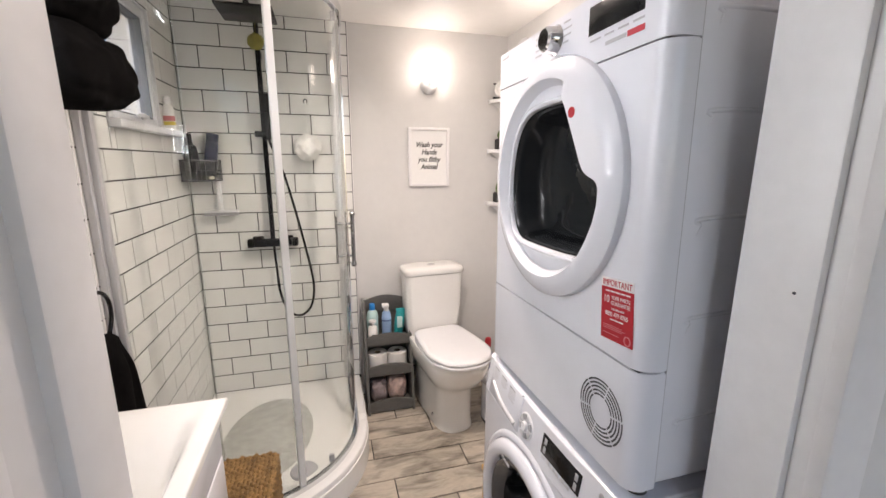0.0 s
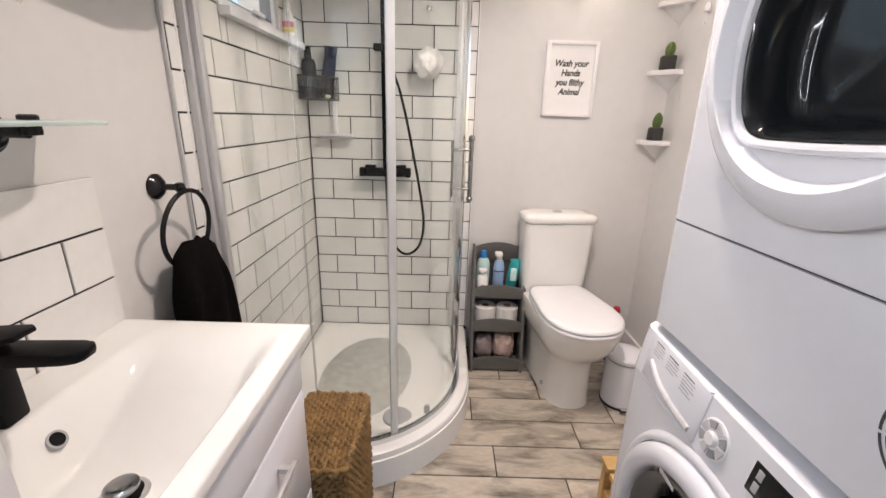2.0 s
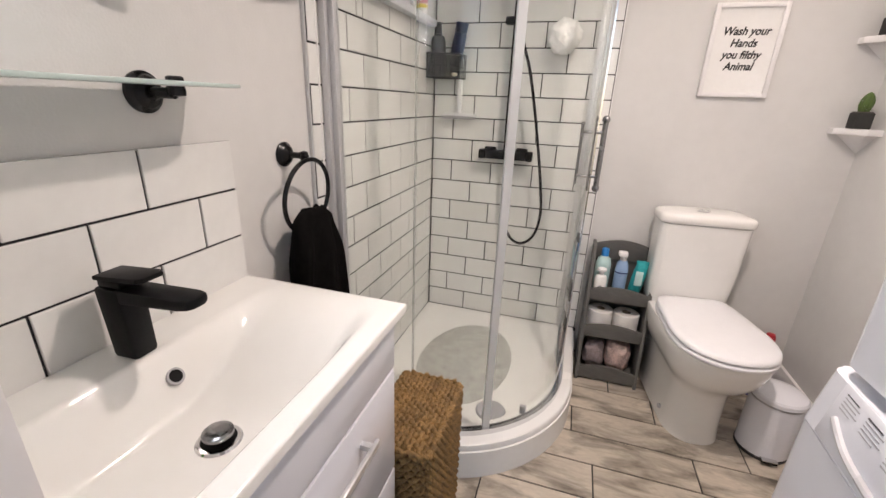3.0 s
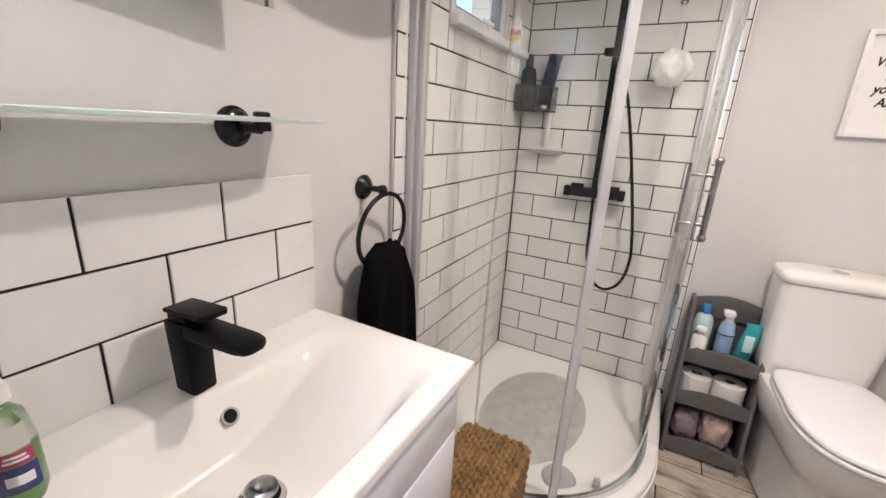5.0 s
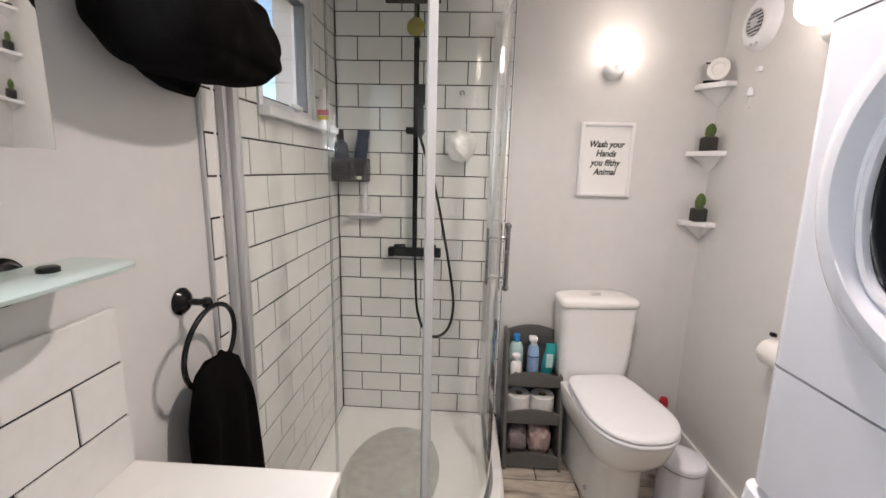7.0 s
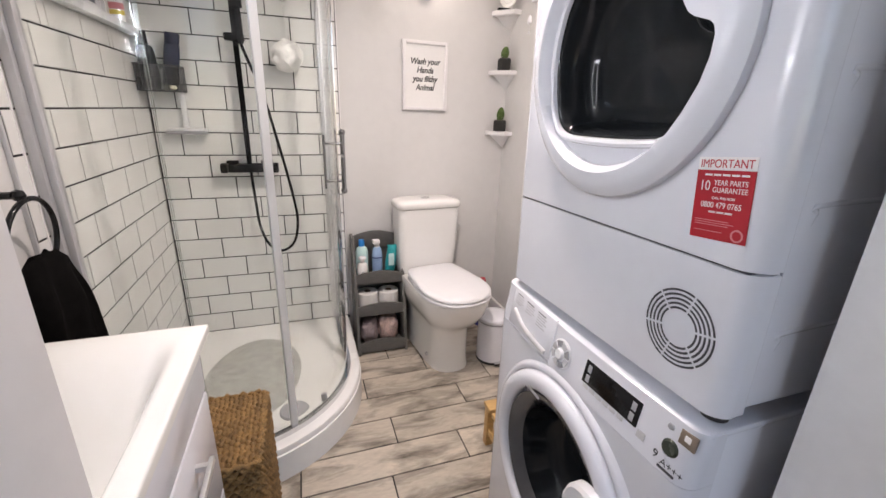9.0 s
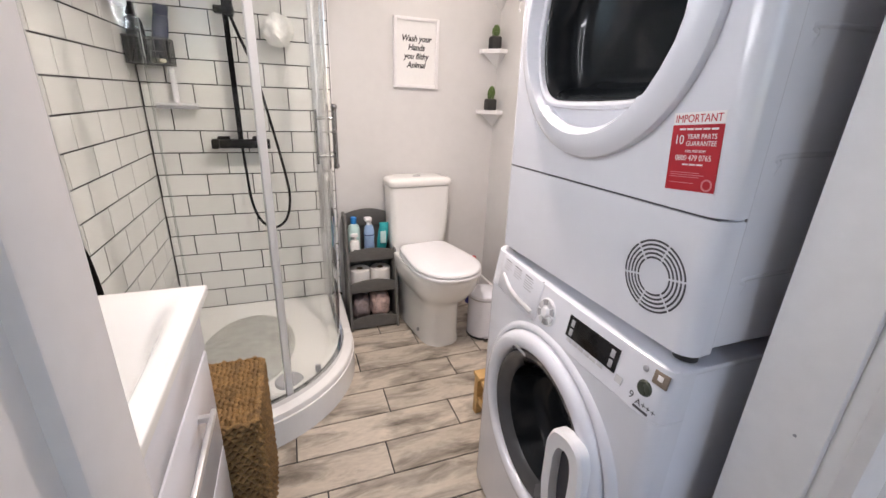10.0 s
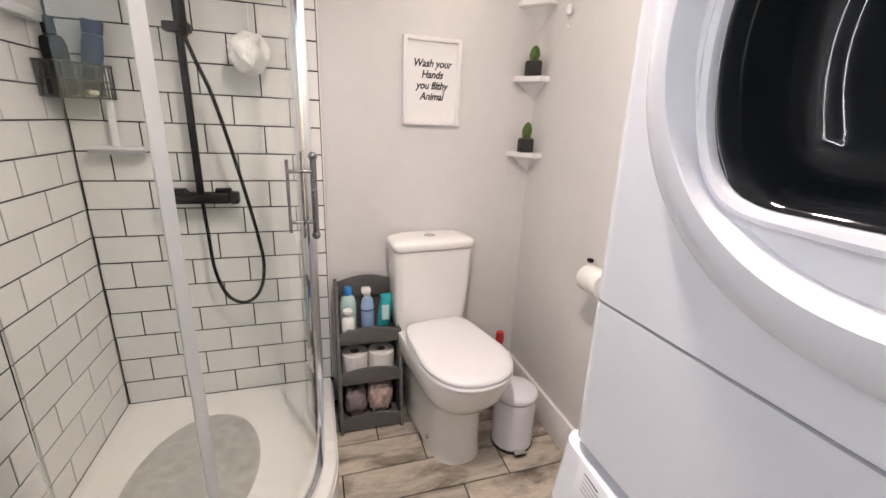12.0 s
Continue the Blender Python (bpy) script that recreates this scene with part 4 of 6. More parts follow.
def wipes():
    t = thing("wipes_pack", (1.060, 2.405, SH1), "teal soft pack of wipes leaning on the caddy", "wipes pack")
    bm = bmesh.new()
    rings = []
    for k in range(13):
        u = k / 12
        w = 0.033 * (0.80 + 0.2 * math.sin(math.pi * u)) if 0 < k < 12 else 0.034
        d = 0.022 * math.sin(math.pi * min(max(u, 0.03), 0.97)) ** 0.5
        rings.append([(1.050 + 0.020 * u + w * c * 0.9, 2.410 - 0.01 * u + d * s, SH1 + 0.001 + 0.185 * u) for c, s in ((math.cos(2 * math.pi * i / 20), math.sin(2 * math.pi * i / 20)) for i in range(20))])
    part("pouch", skin(rings, bm, cap0=True, cap1=True), TEAL, t, smooth=60)
    part("flap", box(1.044, 2.380, SH1 + 0.07, 1.076, 2.388, SH1 + 0.14, 0.003), AQUA, t)


wipes()


def soft_pack(x, y, z, sx, sy, sz, material, label, seed):
    rng = random.Random(seed)
    bm = bmesh.new()
    bmesh.ops.create_icosphere(bm, subdivisions=4, radius=1.0)
    off = Vector((rng.uniform(0, 9), rng.uniform(0, 9), seed))
    for v in bm.verts:
        p = v.co
        q = Vector([math.copysign(abs(c) ** 0.62, c) for c in p])
        k = 1 + 0.16 * noise.noise(p * 2.6 + off) + 0.05 * noise.noise(p * 9 + off)
        v.co = Vector((x + q.x * sx * k, y + q.y * sy * k, z + max(sz + q.z * sz * k, 0.0)))
    return solid("wrapped_pack", bm, material, label, "packet", smooth=80)


soft_pack(0.922, 2.385, SH3 + 0.001, 0.050, 0.055, 0.070, MAUVEPACK, "crumpled mauve-grey plastic packet in the caddy", 3)
soft_pack(1.032, 2.385, SH3 + 0.001, 0.056, 0.060, 0.078, PINKPACK, "crumpled pink and cream packet in the caddy", 5)


def pedal_bin():
    c = (1.560, 2.058)
    t = thing("pedal_bin", (*c, 0), "small white metal pedal bin with domed lid", "bin")
    m = Matrix.Translation((*c, 0))
    part("base_ring", lathe([(0, 0.0), (0.088, 0.0), (0.090, 0.004), (0.090, 0.012)], m, 40), DARKRUBBER, t)
    part("body", lathe([(0.086, 0.0125), (0.088, 0.014), (0.088, 0.232), (0.086, 0.234)], m, 48), ENAMEL, t)
    part("rim", lathe([(0.0885, 0.2345), (0.0895, 0.238), (0.086, 0.242)], m, 48), GREYPLASTIC, t)
    part("lid", lathe([(0.086, 0.242), (0.091, 0.244), (0.091, 0.258), (0.085, 0.266), (0.06, 0.274), (0.03, 0.278), (0, 0.279)], m, 48), ENAMEL, t)
    a = Vector((-0.10, -1.0, 0)).normalized()
    p = Vector((*c, 0)) + a * 0.088
    part("pedal", box(p.x - 0.026, p.y - 0.022, 0.012, p.x + 0.026, p.y + 0.004, 0.022, 0.003), BLACK, t)
    part("pedal_trim", box(p.x - 0.026, p.y - 0.023, 0.0225, p.x + 0.026, p.y - 0.003, 0.026, 0.001), CHROME, t)


pedal_bin()
bottle("bleach_bottle", 1.648, 2.425, 0.0, [(0, 0), (0.036, 0), (0.040, 0.01), (0.040, 0.17), (0.032, 0.215), (0.016, 0.245), (0.014, 0.265), (0, 0.265)], DEEPBLUE, "dark blue bleach bottle with red cap behind the toilet", ([(0, 0.266), (0.020, 0.266), (0.021, 0.305), (0.016, 0.323), (0, 0.326)], REDCAP), squash=0.7)


# ---- basin unit ----
def vanity():
    y0, y1 = 0.552, 1.156
    t = thing("vanity_unit", (0.2, 0.815, 0), "white gloss two-drawer vanity cabinet", "vanity unit")
    part("carcass", box(0.001, y0, 0.145, 0.362, y1, 0.732, 0.001), TRIMWHITE, t)
    for a in ((0.001, y0, 0.362, y0 + 0.016), (0.001, y1 - 0.016, 0.362, y1), (0.001, y0 + 0.0165, 0.016, y1 - 0.0165)):
        part("side_panel", box(a[0], a[1], 0.7325, a[2], a[3], 0.828, 0.001), TRIMWHITE, t)
    part("plinth", box(0.02, y0 + 0.01, 0.0, 0.33, y1 - 0.01, 0.1445), TRIMWHITE, t)
    part("top_rail", box(0.3625, y0, 0.694, 0.380, y1, 0.828, 0.002), ENAMEL, t)
    for z0, z1 in ((0.408, 0.688), (0.150, 0.402)):
        d = part("drawer_front", box(0.3625, y0 + 0.002, z0, 0.381, y1 - 0.002, z1, 0.003), ENAMEL, t)
        zc = z0 + 0.76 * (z1 - z0)
        h = part("handle", box(0.402, y0 + 0.14, zc - 0.008, 0.412, y1 - 0.14, zc + 0.008, 0.003), SATIN, d, "pale metal bar handle")
        for y in (y0 + 0.16, y1 - 0.16):
            part("post", box(0.381, y - 0.006, zc - 0.006, 0.403, y + 0.006, zc + 0.006), SATIN, h)


vanity()


def sstep(a, b, x):
    u = min(max((x - a) / (b - a), 0), 1)
    return u * u * (3 - 2 * u)


def basin():
    x0, x1, y0, y1, z = 0.0055, 0.400, 0.545, 1.160, 0.850
    t = thing("wash_basin", (0.22, 0.815, 0.829), "white ceramic inset basin with sloping bowl", "wash basin")
    def depth(x, y):
        dx = sstep(0.088, 0.138, x) * (1 - sstep(0.315, 0.366, x))
        dy = sstep(0.570, 0.68, y) * (1 - sstep(0.84, 1.150, y) ** 0.9)
        return 0.101 * dx ** 0.85 * dy + 0.005 * sstep(0.1, 0.22, x) * (1 - sstep(0.25, 0.36, x)) * sstep(0.66, 0.81, y) * (1 - sstep(0.82, 1.0, y))
    nx, ny = 72, 90
    bm = bmesh.new()
    grid = [[bm.verts.new((x0 + (x1 - x0) * i / nx, y0 + (y1 - y0) * j / ny, z - depth(x0 + (x1 - x0) * i / nx, y0 + (y1 - y0) * j / ny))) for j in range(ny + 1)] for i in range(nx + 1)]
    for i in range(nx):
        for j in range(ny):
            bm.faces.new((grid[i][j], grid[i + 1][j], grid[i + 1][j + 1], grid[i][j + 1]))
    edge = [grid[i][0] for i in range(nx + 1)] + [grid[nx][j] for j in range(1, ny + 1)] + [grid[i][ny] for i in range(nx - 1, -1, -1)] + [grid[0][j] for j in range(ny - 1, 0, -1)]
    def offset(v, d, zz):
        x = v.co.x + (d if v.co.x > x1 - 1e-6 else 0)
        y = v.co.y + (d if v.co.y > y1 - 1e-6 else -d if v.co.y < y0 + 1e-6 else 0)
        return bm.verts.new((x, y, zz))
    prev = edge
    for d, zz in ((0.003, z - 0.0015), (0.004, z - 0.005), (0.004, z - 0.0195), (0.0, z - 0.0205)):
        cur = [offset(v, d, zz) for v in edge]
        for a in range(len(edge)):
            b = (a + 1) % len(edge)
            bm.faces.new((prev[a], prev[b], cur[b], cur[a]))
        prev = cur
    part("bowl", bm, CERAMIC, t, smooth=60)
    wx, wy = 0.232, 0.824
    zb = z - depth(wx, wy)
    m = Matrix.Translation((wx, wy, zb))
    part("waste_ring", lathe([(0.025, 0.001), (0.026, 0.004), (0.031, 0.0035), (0.034, 0.0005)], m, 36), CHROME, t)
    # black disc gives the shade under the raised plug
    part("waste_shade", lathe([(0, 0.0022), (0.0256, 0.0022)], m, 28), BLACK, t)
    part("plug", lathe([(0, 0.022), (0.016, 0.0215), (0.0225, 0.018), (0.0230, 0.014), (0.008, 0.012), (0.007, 0.002)], m, 32), DARKCHROME, t, "dark chrome click-clack plug")
    ox, oy = 0.111, 0.8645
    n = Vector((1, 0, 0.75)).normalized()
    mo = Matrix.Translation((ox, oy, z - depth(ox, oy) + 0.001)) @ n.to_track_quat("Z", "Y").to_matrix().to_4x4()
    part("overflow_ring", lathe([(0.0105, 0.0), (0.011, 0.004), (0.0145, 0.004), (0.0155, 0.0)], mo, 28), GREYPLASTIC, t)
    # no hole is cut: a black disc paints the shade inside
    part("overflow_shade", lathe([(0, 0.0036), (0.0118, 0.0038)], mo, 20), BLACK, t)


basin()


def tap():
    x, y, z = 0.066, 0.846, 0.850
    t = thing("basin_tap", (x, y, z), "matt black single-lever basin tap with flat spout", "tap", turn=3.0)
    bm = box(x - 0.023, y - 0.020, z + 0.0005, x + 0.023, y + 0.020, z + 0.122, 0.006)
    for v in bm.verts:
        if v.co.z > z + 0.1:
            v.co.x -= 0.004
            v.co.y = y + (v.co.y - y) * 1.15
    part("body", bm, BLACK, t)
    bm = prism([(x + 0.010, y - 0.021), (x + 0.122, y - 0.023), (x + 0.138, y - 0.019), (x + 0.144, y - 0.010), (x + 0.144, y + 0.010), (x + 0.138, y + 0.019), (x + 0.122, y + 0.023), (x + 0.010, y + 0.021)], z + 0.097, z + 0.122, bev=0.004)
    for v in bm.verts:
        u = max((v.co.x - x) / 0.15, 0)
        if v.co.z < z + 0.105:
            v.co.z += 0.010 * u
    part("spout", bm, BLACK, t)
    part("neck", box(x - 0.020, y - 0.019, z + 0.1222, x + 0.022, y + 0.019, z + 0.134, 0.003), BLACK, t)
    bm = prism([(x - 0.020, y - 0.023), (x + 0.058, y - 0.023), (x + 0.067, y - 0.016), (x + 0.067, y + 0.016), (x + 0.058, y + 0.023), (x - 0.020, y + 0.023)], z + 0.1345, z + 0.143, bev=0.003)
    for v in bm.verts:
        v.co.z += 0.05 * (v.co.x - x)
    part("lever", bm, BLACK, t)


tap()


def soap_dispenser():
    x, y, z = 0.088, 0.630, 0.8505
    t = thing("soap_dispenser", (x, y, z), "clear pump bottle half full of green soap", "soap dispenser")
    m = Matrix.Translation((x, y, z))
    part("bottle", lathe([(0, 0), (0.032, 0.001), (0.036, 0.01), (0.036, 0.07), (0.030, 0.10), (0.014, 0.114), (0.014, 0.120)], m, 36, squash=0.72), CLEARPLASTIC, t)
    part("liquid", lathe([(0, 0.003), (0.031, 0.004), (0.034, 0.012), (0.034, 0.045), (0, 0.045)], m, 36, squash=0.70), GREENSOAP, t, "green liquid soap")
    part("pump", lathe([(0.015, 0.120), (0.015, 0.134), (0.006, 0.136), (0.006, 0.150), (0.012, 0.152), (0.012, 0.160), (0, 0.161)], m, 24), WHITEPRINT, t)
    part("nozzle", box(x - 0.006, y - 0.005, z + 0.151, x + 0.040, y + 0.005, z + 0.160, 0.003), WHITEPRINT, t)
    rot = Matrix.Translation((x, y, z)) @ pose(0, 0, 0, 0, 0, 12)
    for a, b, w, mt, lift in ((0.024, 0.056, 0.62, LABELBLUE, 0.0), (0.057, 0.074, 0.55, LABELRED, 0.0), (0.034, 0.046, 0.40, WHITEPRINT, 0.0006), (0.062, 0.065, 0.36, WHITEPRINT, 0.0006), (0.067, 0.070, 0.30, WHITEPRINT, 0.0006)):
        pts = [[((0.0368 + lift) * math.cos(t2), (0.0368 + lift) * 0.72 * math.sin(t2), h) for t2 in (radians(-20) + w * (k / 12 - 0.5) * 2 for k in range(13))] for h in (a, b)]
        bm = skin(pts, closed=False)
        bm.transform(rot)
        part("label", bm, mt, t)


soap_dispenser()


def mirror():
    y0, y1, z0, z1, x = 0.553, 1.048, 1.425, 2.10, 0.036
    t = thing("lit_mirror", (0.02, 0.757, z0), "frameless mirror with a lit white border strip", "mirror", turn=-9.0, moved=(-0.008, -0.012, 0))
    part("backing_box", box(FACE + 0.0005, y0 + 0.07, z0 + 0.05, x - 0.006, y1 - 0.07, z1 - 0.05), PLASTIC, t)
    part("mirror_glass", box(x - 0.0055, y0, z0, x, y1, z1, 0.001), MIRROR, t)
    i, w = 0.060, 0.010
    for a in ((y0 + i, z0 + i, y0 + i + w, z1 - i), (y1 - i - w, z0 + i, y1 - i, z1 - i), (y0 + i + w, z1 - i - w, y1 - i - w, z1 - i), (y0 + i + w, z0 + i, y1 - i - w, z0 + i + w)):
        part("light_strip", box(x + 0.0003, a[0], a[1], x + 0.0012, a[2], a[3]), LED, t, "lit white strip", smooth=0)


mirror()


def glass_shelf():
    t = thing("glass_shelf", (FACE, 0.8, 1.255), "frosted green-edged glass shelf on black brackets", "glass shelf")
    pts = [(0.008, 0.590), (0.09, 0.590), (0.125, 0.605), (0.138, 0.64), (0.138, 1.040), (0.133, 1.066), (0.118, 1.085), (0.095, 1.092), (0.008, 1.092)]
    part("glass_plate", prism(pts, 1.258, 1.264, bev=0.001), SHELFGLASS, t)
    for y in (0.680, 1.000):
        m = facing_right(FACE + 0.0005, y, 1.246)
        b = part("bracket", lathe([(0.0, 0.020), (0.012, 0.020), (0.020, 0.014), (0.026, 0.012), (0.030, 0.006), (0.034, 0.004), (0.034, 0.0)], m, 36), BLACKGLOSS, t, "round black bracket")
        part("stem", cyl((0.008, y, 1.246), (0.060, y, 1.246), 0.009, seg=18), BLACKGLOSS, b)
        part("clamp", lathe([(0, 0.0), (0.013, 0.002), (0.014, 0.008), (0.013, 0.0165)], Matrix.Translation((0.066, y, 1.2405)), 24), BLACKGLOSS, b)
        part("cap", lathe([(0.013, 0.0), (0.013, 0.006), (0.010, 0.008), (0, 0.008)], Matrix.Translation((0.066, y, 1.2645)), 24), BLACKGLOSS, b)


glass_shelf()


def towel_ring():
    y, z = 1.345, 1.108
    t = thing("towel_ring", (FACE, y, z), "black wall-mounted towel ring", "towel ring")
    m = facing_right(FACE + 0.0005, y, z)
    part("wall_plate", lathe([(0.0, 0.022), (0.012, 0.020), (0.020, 0.014), (0.024, 0.012), (0.028, 0.006), (0.031, 0.004), (0.031, 0.0)], m, 36), BLACKGLOSS, t)
    part("stem", cyl((0.01, y, z), (0.05, y, z), 0.008, seg=18), BLACKGLOSS, t)
    part("knuckle", lathe([(0, -0.013), (0.009, -0.010), (0.013, 0), (0.009, 0.010), (0, 0.013)], Matrix.Translation((0.052, y, z)), 20), BLACKGLOSS, t)
    c = Vector((0.055, y + 0.000, z - 0.102))
    part("ring", tube([c + Vector((0.010 * math.cos(a), 0.094 * math.sin(a), 0.094 * math.cos(a))) for a in (2 * math.pi * k / 56 for k in range(56))], 0.0058, 12, closed=True), BLACKGLOSS, t)


towel_ring()


def hanging_towel():
    rings, n = [], 72
    top, low = 0.970, 0.42
    for k in range(27):
        u = k / 26
        z = top + (low - top) * u
        wid = 0.075 + 0.020 * sstep(0, 0.3, u) + 0.022 * u
        thick = 0.020 + 0.020 * sstep(0, 0.25, u)
        if k == 0:
            wid, thick = 0.052, 0.010
        ring = []
        for i in range(n):
            a = 2 * math.pi * i / n
            c, s = math.cos(a), math.sin(a)
            fold = 0.010 * math.sin(7 * c + 1.2 * u * 3) * sstep(0.02, 0.2, u) + 0.005 * math.sin(15 * c + 2) * u
            x = 0.058 + (thick * math.copysign(abs(s) ** 0.6, s) + (fold if s > 0 else 0.3 * fold))
            y = 1.354 + 0.022 * u + wid * math.copysign(abs(c) ** 0.8, c)
            zz = z - 0.007 * math.cos(2 * math.pi * c) * (1 - u) ** 4
            ring.append((max(x, 0.012), y, zz))
        rings.append(ring)
    solid("hanging_towel", skin(rings, cap0=True, cap1=True), TOWEL, "black cotton hand towel hanging through the ring", "towel", smooth=80)


hanging_towel()


def towel_rack():
    t = thing("towel_rack", (FACE, 1.25, 1.64), "black wall rack under the folded towels", "towel rack")
    for y in (1.25, 1.40):
        part("bracket", box(FACE + 0.0005, y - 0.01, 1.625, 0.02, y + 0.01, 1.66, 0.003), BLACK, t)
        part("arm", cyl((0.01, y, 1.64), (0.15, y, 1.64), 0.006, seg=14), BLACK, t)
    for x in (0.05, 0.10, 0.15):
        part("rail", cyl((x, 1.23, 1.64), (x, 1.42, 1.64), 0.005, seg=14), BLACK, t)


towel_rack()


def folded_towel(z0, z1, y0, y1, x0, x1, sag, label, seed):
    """A bulky folded towel with soft rounded ends and a few creases."""
    rings, n = [], 60
    off = Vector((seed, seed * 2.0, 0))
    for k in range(41):
        u = k / 40
        e = (1 - abs(2 * u - 1) ** 5) ** 0.45
        cy = y0 + (y1 - y0) * u
        ring = []
        for i in range(n):
            a = 2 * math.pi * i / n
            c, s = math.cos(a), math.sin(a)
            hx, hz = (x1 - x0) / 2, (z1 - z0) / 2
            p = Vector((math.copysign(abs(c) ** 0.65, c) * hx * (0.55 + 0.45 * e), 0, math.copysign(abs(s) ** 0.75, s) * hz * e))
            w = noise.noise(Vector((cy * 9, a * 1.3, 0)) + off) * 0.010 + noise.noise(Vector((cy * 26, a * 3, 2)) + off) * 0.004
            r = p * (1 + w / 0.08)
            crease = -0.006 * math.exp(-((a - 5.6) * 5) ** 2) - 0.005 * math.exp(-((a - 0.5) * 5) ** 2)
            r *= 1 + crease / 0.08
            ring.append((x0 + hx + r.x, cy, (z0 + z1) / 2 + r.z - sag * (1 - u) * max(-s, 0) * 0.3))
        rings.append(ring)
    return solid("folded_towel", skin(rings, cap0=True, cap1=True), TOWEL, label, "towel", "folded towels on the rack", smooth=80)


folded_towel(1.570, 1.745, 1.130, 1.476, 0.004, 0.215, 0.0, "thick black folded bath towel on the wall rack", 1)
folded_towel(1.738, 1.925, 1.13, 1.445, 0.004, 0.205, 0.0, "black folded bath towel lying on another towel", 4)


def towel_corner():
    """The loose end of the lower towel that hangs behind the rack."""
    rings = []
    for k in range(15):
        u = k / 14
        y0, y1 = 1.16 + 0.10 * u, 1.46 - 0.07 * u
        z = 1.62 - 0.055 * u
        ring = []
        for i in range(32):
            a = 2 * math.pi * i / 32
            y = (y0 + y1) / 2 + (y1 - y0) / 2 * math.cos(a)
            ring.append((0.030 + 0.016 * math.sin(a) + 0.004 * math.sin(y * 60), y, z + 0.25 * (y - 1.28) * -u * 0.5))
        rings.append(ring)
    solid("towel_end", skin(rings, cap0=True, cap1=True), TOWEL, "hanging loose end of a black towel", "towel", smooth=80)


towel_corner()


# ---- woven basket and stool ----
def woven_basket():
    x0, x1, y0, y1, top = 0.272, 0.470, 1.168, 1.482, 0.440
    t = thing("woven_basket", ((x0 + x1) / 2, (y0 + y1) / 2, 0), "brown woven seagrass basket beside the shower", "basket")
    # liner coloured darker so that gaps in the weave look shaded
    part("liner", box(x0 + 0.008, y0 + 0.008, 0.002, x1 - 0.008, y1 - 0.008, top - 0.012, 0.02), SHADEGRASS, t)
    rows, step = 31, top / 31
    for k in range(rows):
        z = step * (k + 0.5)
        pts = rounded_rect(x0 + 0.006, y0 + 0.006, x1 - 0.006, y1 - 0.006, 0.025, 5)
        dense = []
        for (a, b), (c, d) in zip(pts, pts[1:] + pts[:1]):
            m = max(1, int(math.hypot(c - a, d - b) / 0.0105))
            dense += [(a + (c - a) * q / m, b + (d - b) * q / m) for q in range(m)]
        cx, cy = (x0 + x1) / 2, (y0 + y1) / 2
        loop, rad = [], []
        for i, (x, y) in enumerate(dense):
            w = 1 if (i + k) % 2 else -1
            v = Vector((x - cx, y - cy)).normalized() * 0.0032 * w
            loop.append((x + v.x, y + v.y, z + 0.0035 * math.sin(i * 1.7 + k)))
            rad.append(0.0072 + 0.0019 * w)
        part("strand", tube(loop, 0.009, 6, closed=True, radii=rad), SEAGRASS, t, smooth=80)
    for k in range(14):
        x = x0 + 0.012 + k * (x1 - x0 - 0.024) / 13
        pts = [(x + 0.0035 * math.sin(i * 2.2 + k * 3), y0 + 0.012 + (y1 - y0 - 0.024) * i / 28, top - 0.006 + 0.005 * math.cos(i * math.pi + k * math.pi)) for i in range(29)]
        part("lid_strand", tube(pts, 0.0086, 6), SEAGRASS, t, smooth=80)


woven_basket()


def stool():
    x0, x1, y0, y1, h = 1.250, 1.55, 1.215, 1.50, 0.20
    t = thing("step_stool", ((x0 + x1) / 2, (y0 + y1) / 2, 0), "small yellow pine step stool on the floor", "stool")
    for k in range(4):
        a = y0 + k * (y1 - y0 + 0.012) / 4
        part("top_slat", box(x0, a, h - 0.02, x1, a + (y1 - y0) / 4 - 0.012, h, 0.003), PINE, t)
    for x in (x0 + 0.006, x1 - 0.036):
        for y in (y0 + 0.006, y1 - 0.036):
            part("leg", box(x, y, 0, x + 0.03, y + 0.03, h - 0.0205, 0.003), PINE, t)
        part("side_rail", box(x + 0.004, y0 + 0.037, 0.06, x + 0.026, y1 - 0.037, 0.09, 0.003), PINE, t)


stool()


# ---- laundry machines ----
def disc_ring(m, cy, cz, loops, n=96, cap=False):
    """Rings round (cy, cz) on a front that faces -x: each loop is (radius or function of the angle, x)."""
    rings = []
    for r, x in loops:
        ring = []
        for k in range(n):
            a = 2 * math.pi * k / n
            rr = r(a) if callable(r) else r
            ring.append((x, cy - rr * math.cos(a), cz + rr * math.sin(a)))
        rings.append(ring)
    return skin(rings, cap1=cap)


def bore(ob, cy, cz, radius, x0, x1):
    """A round hole along x through a part."""
    bm = cyl((x0, cy, cz), (x1, cy, cz), radius, seg=64)
    bm.transform(Matrix.Translation(-ORIGIN[ob]))
    me = finish("cutter", bm, None, 0)
    tool = bpy.data.objects.new("cutter", me)
    scene.collection.objects.link(tool)
    tool.matrix_basis = ob.parent.matrix_basis.copy()
    mod = ob.modifiers.new("hole", "BOOLEAN")
    mod.object, mod.operation, mod.solver = tool, "DIFFERENCE", "EXACT"
    bpy.context.view_layer.update()
    done = bpy.data.meshes.new_from_object(ob.evaluated_get(bpy.context.evaluated_depsgraph_get()))
    ob.modifiers.clear()
    ob.data = done
    bpy.data.objects.remove(tool)
    bpy.data.meshes.remove(me)


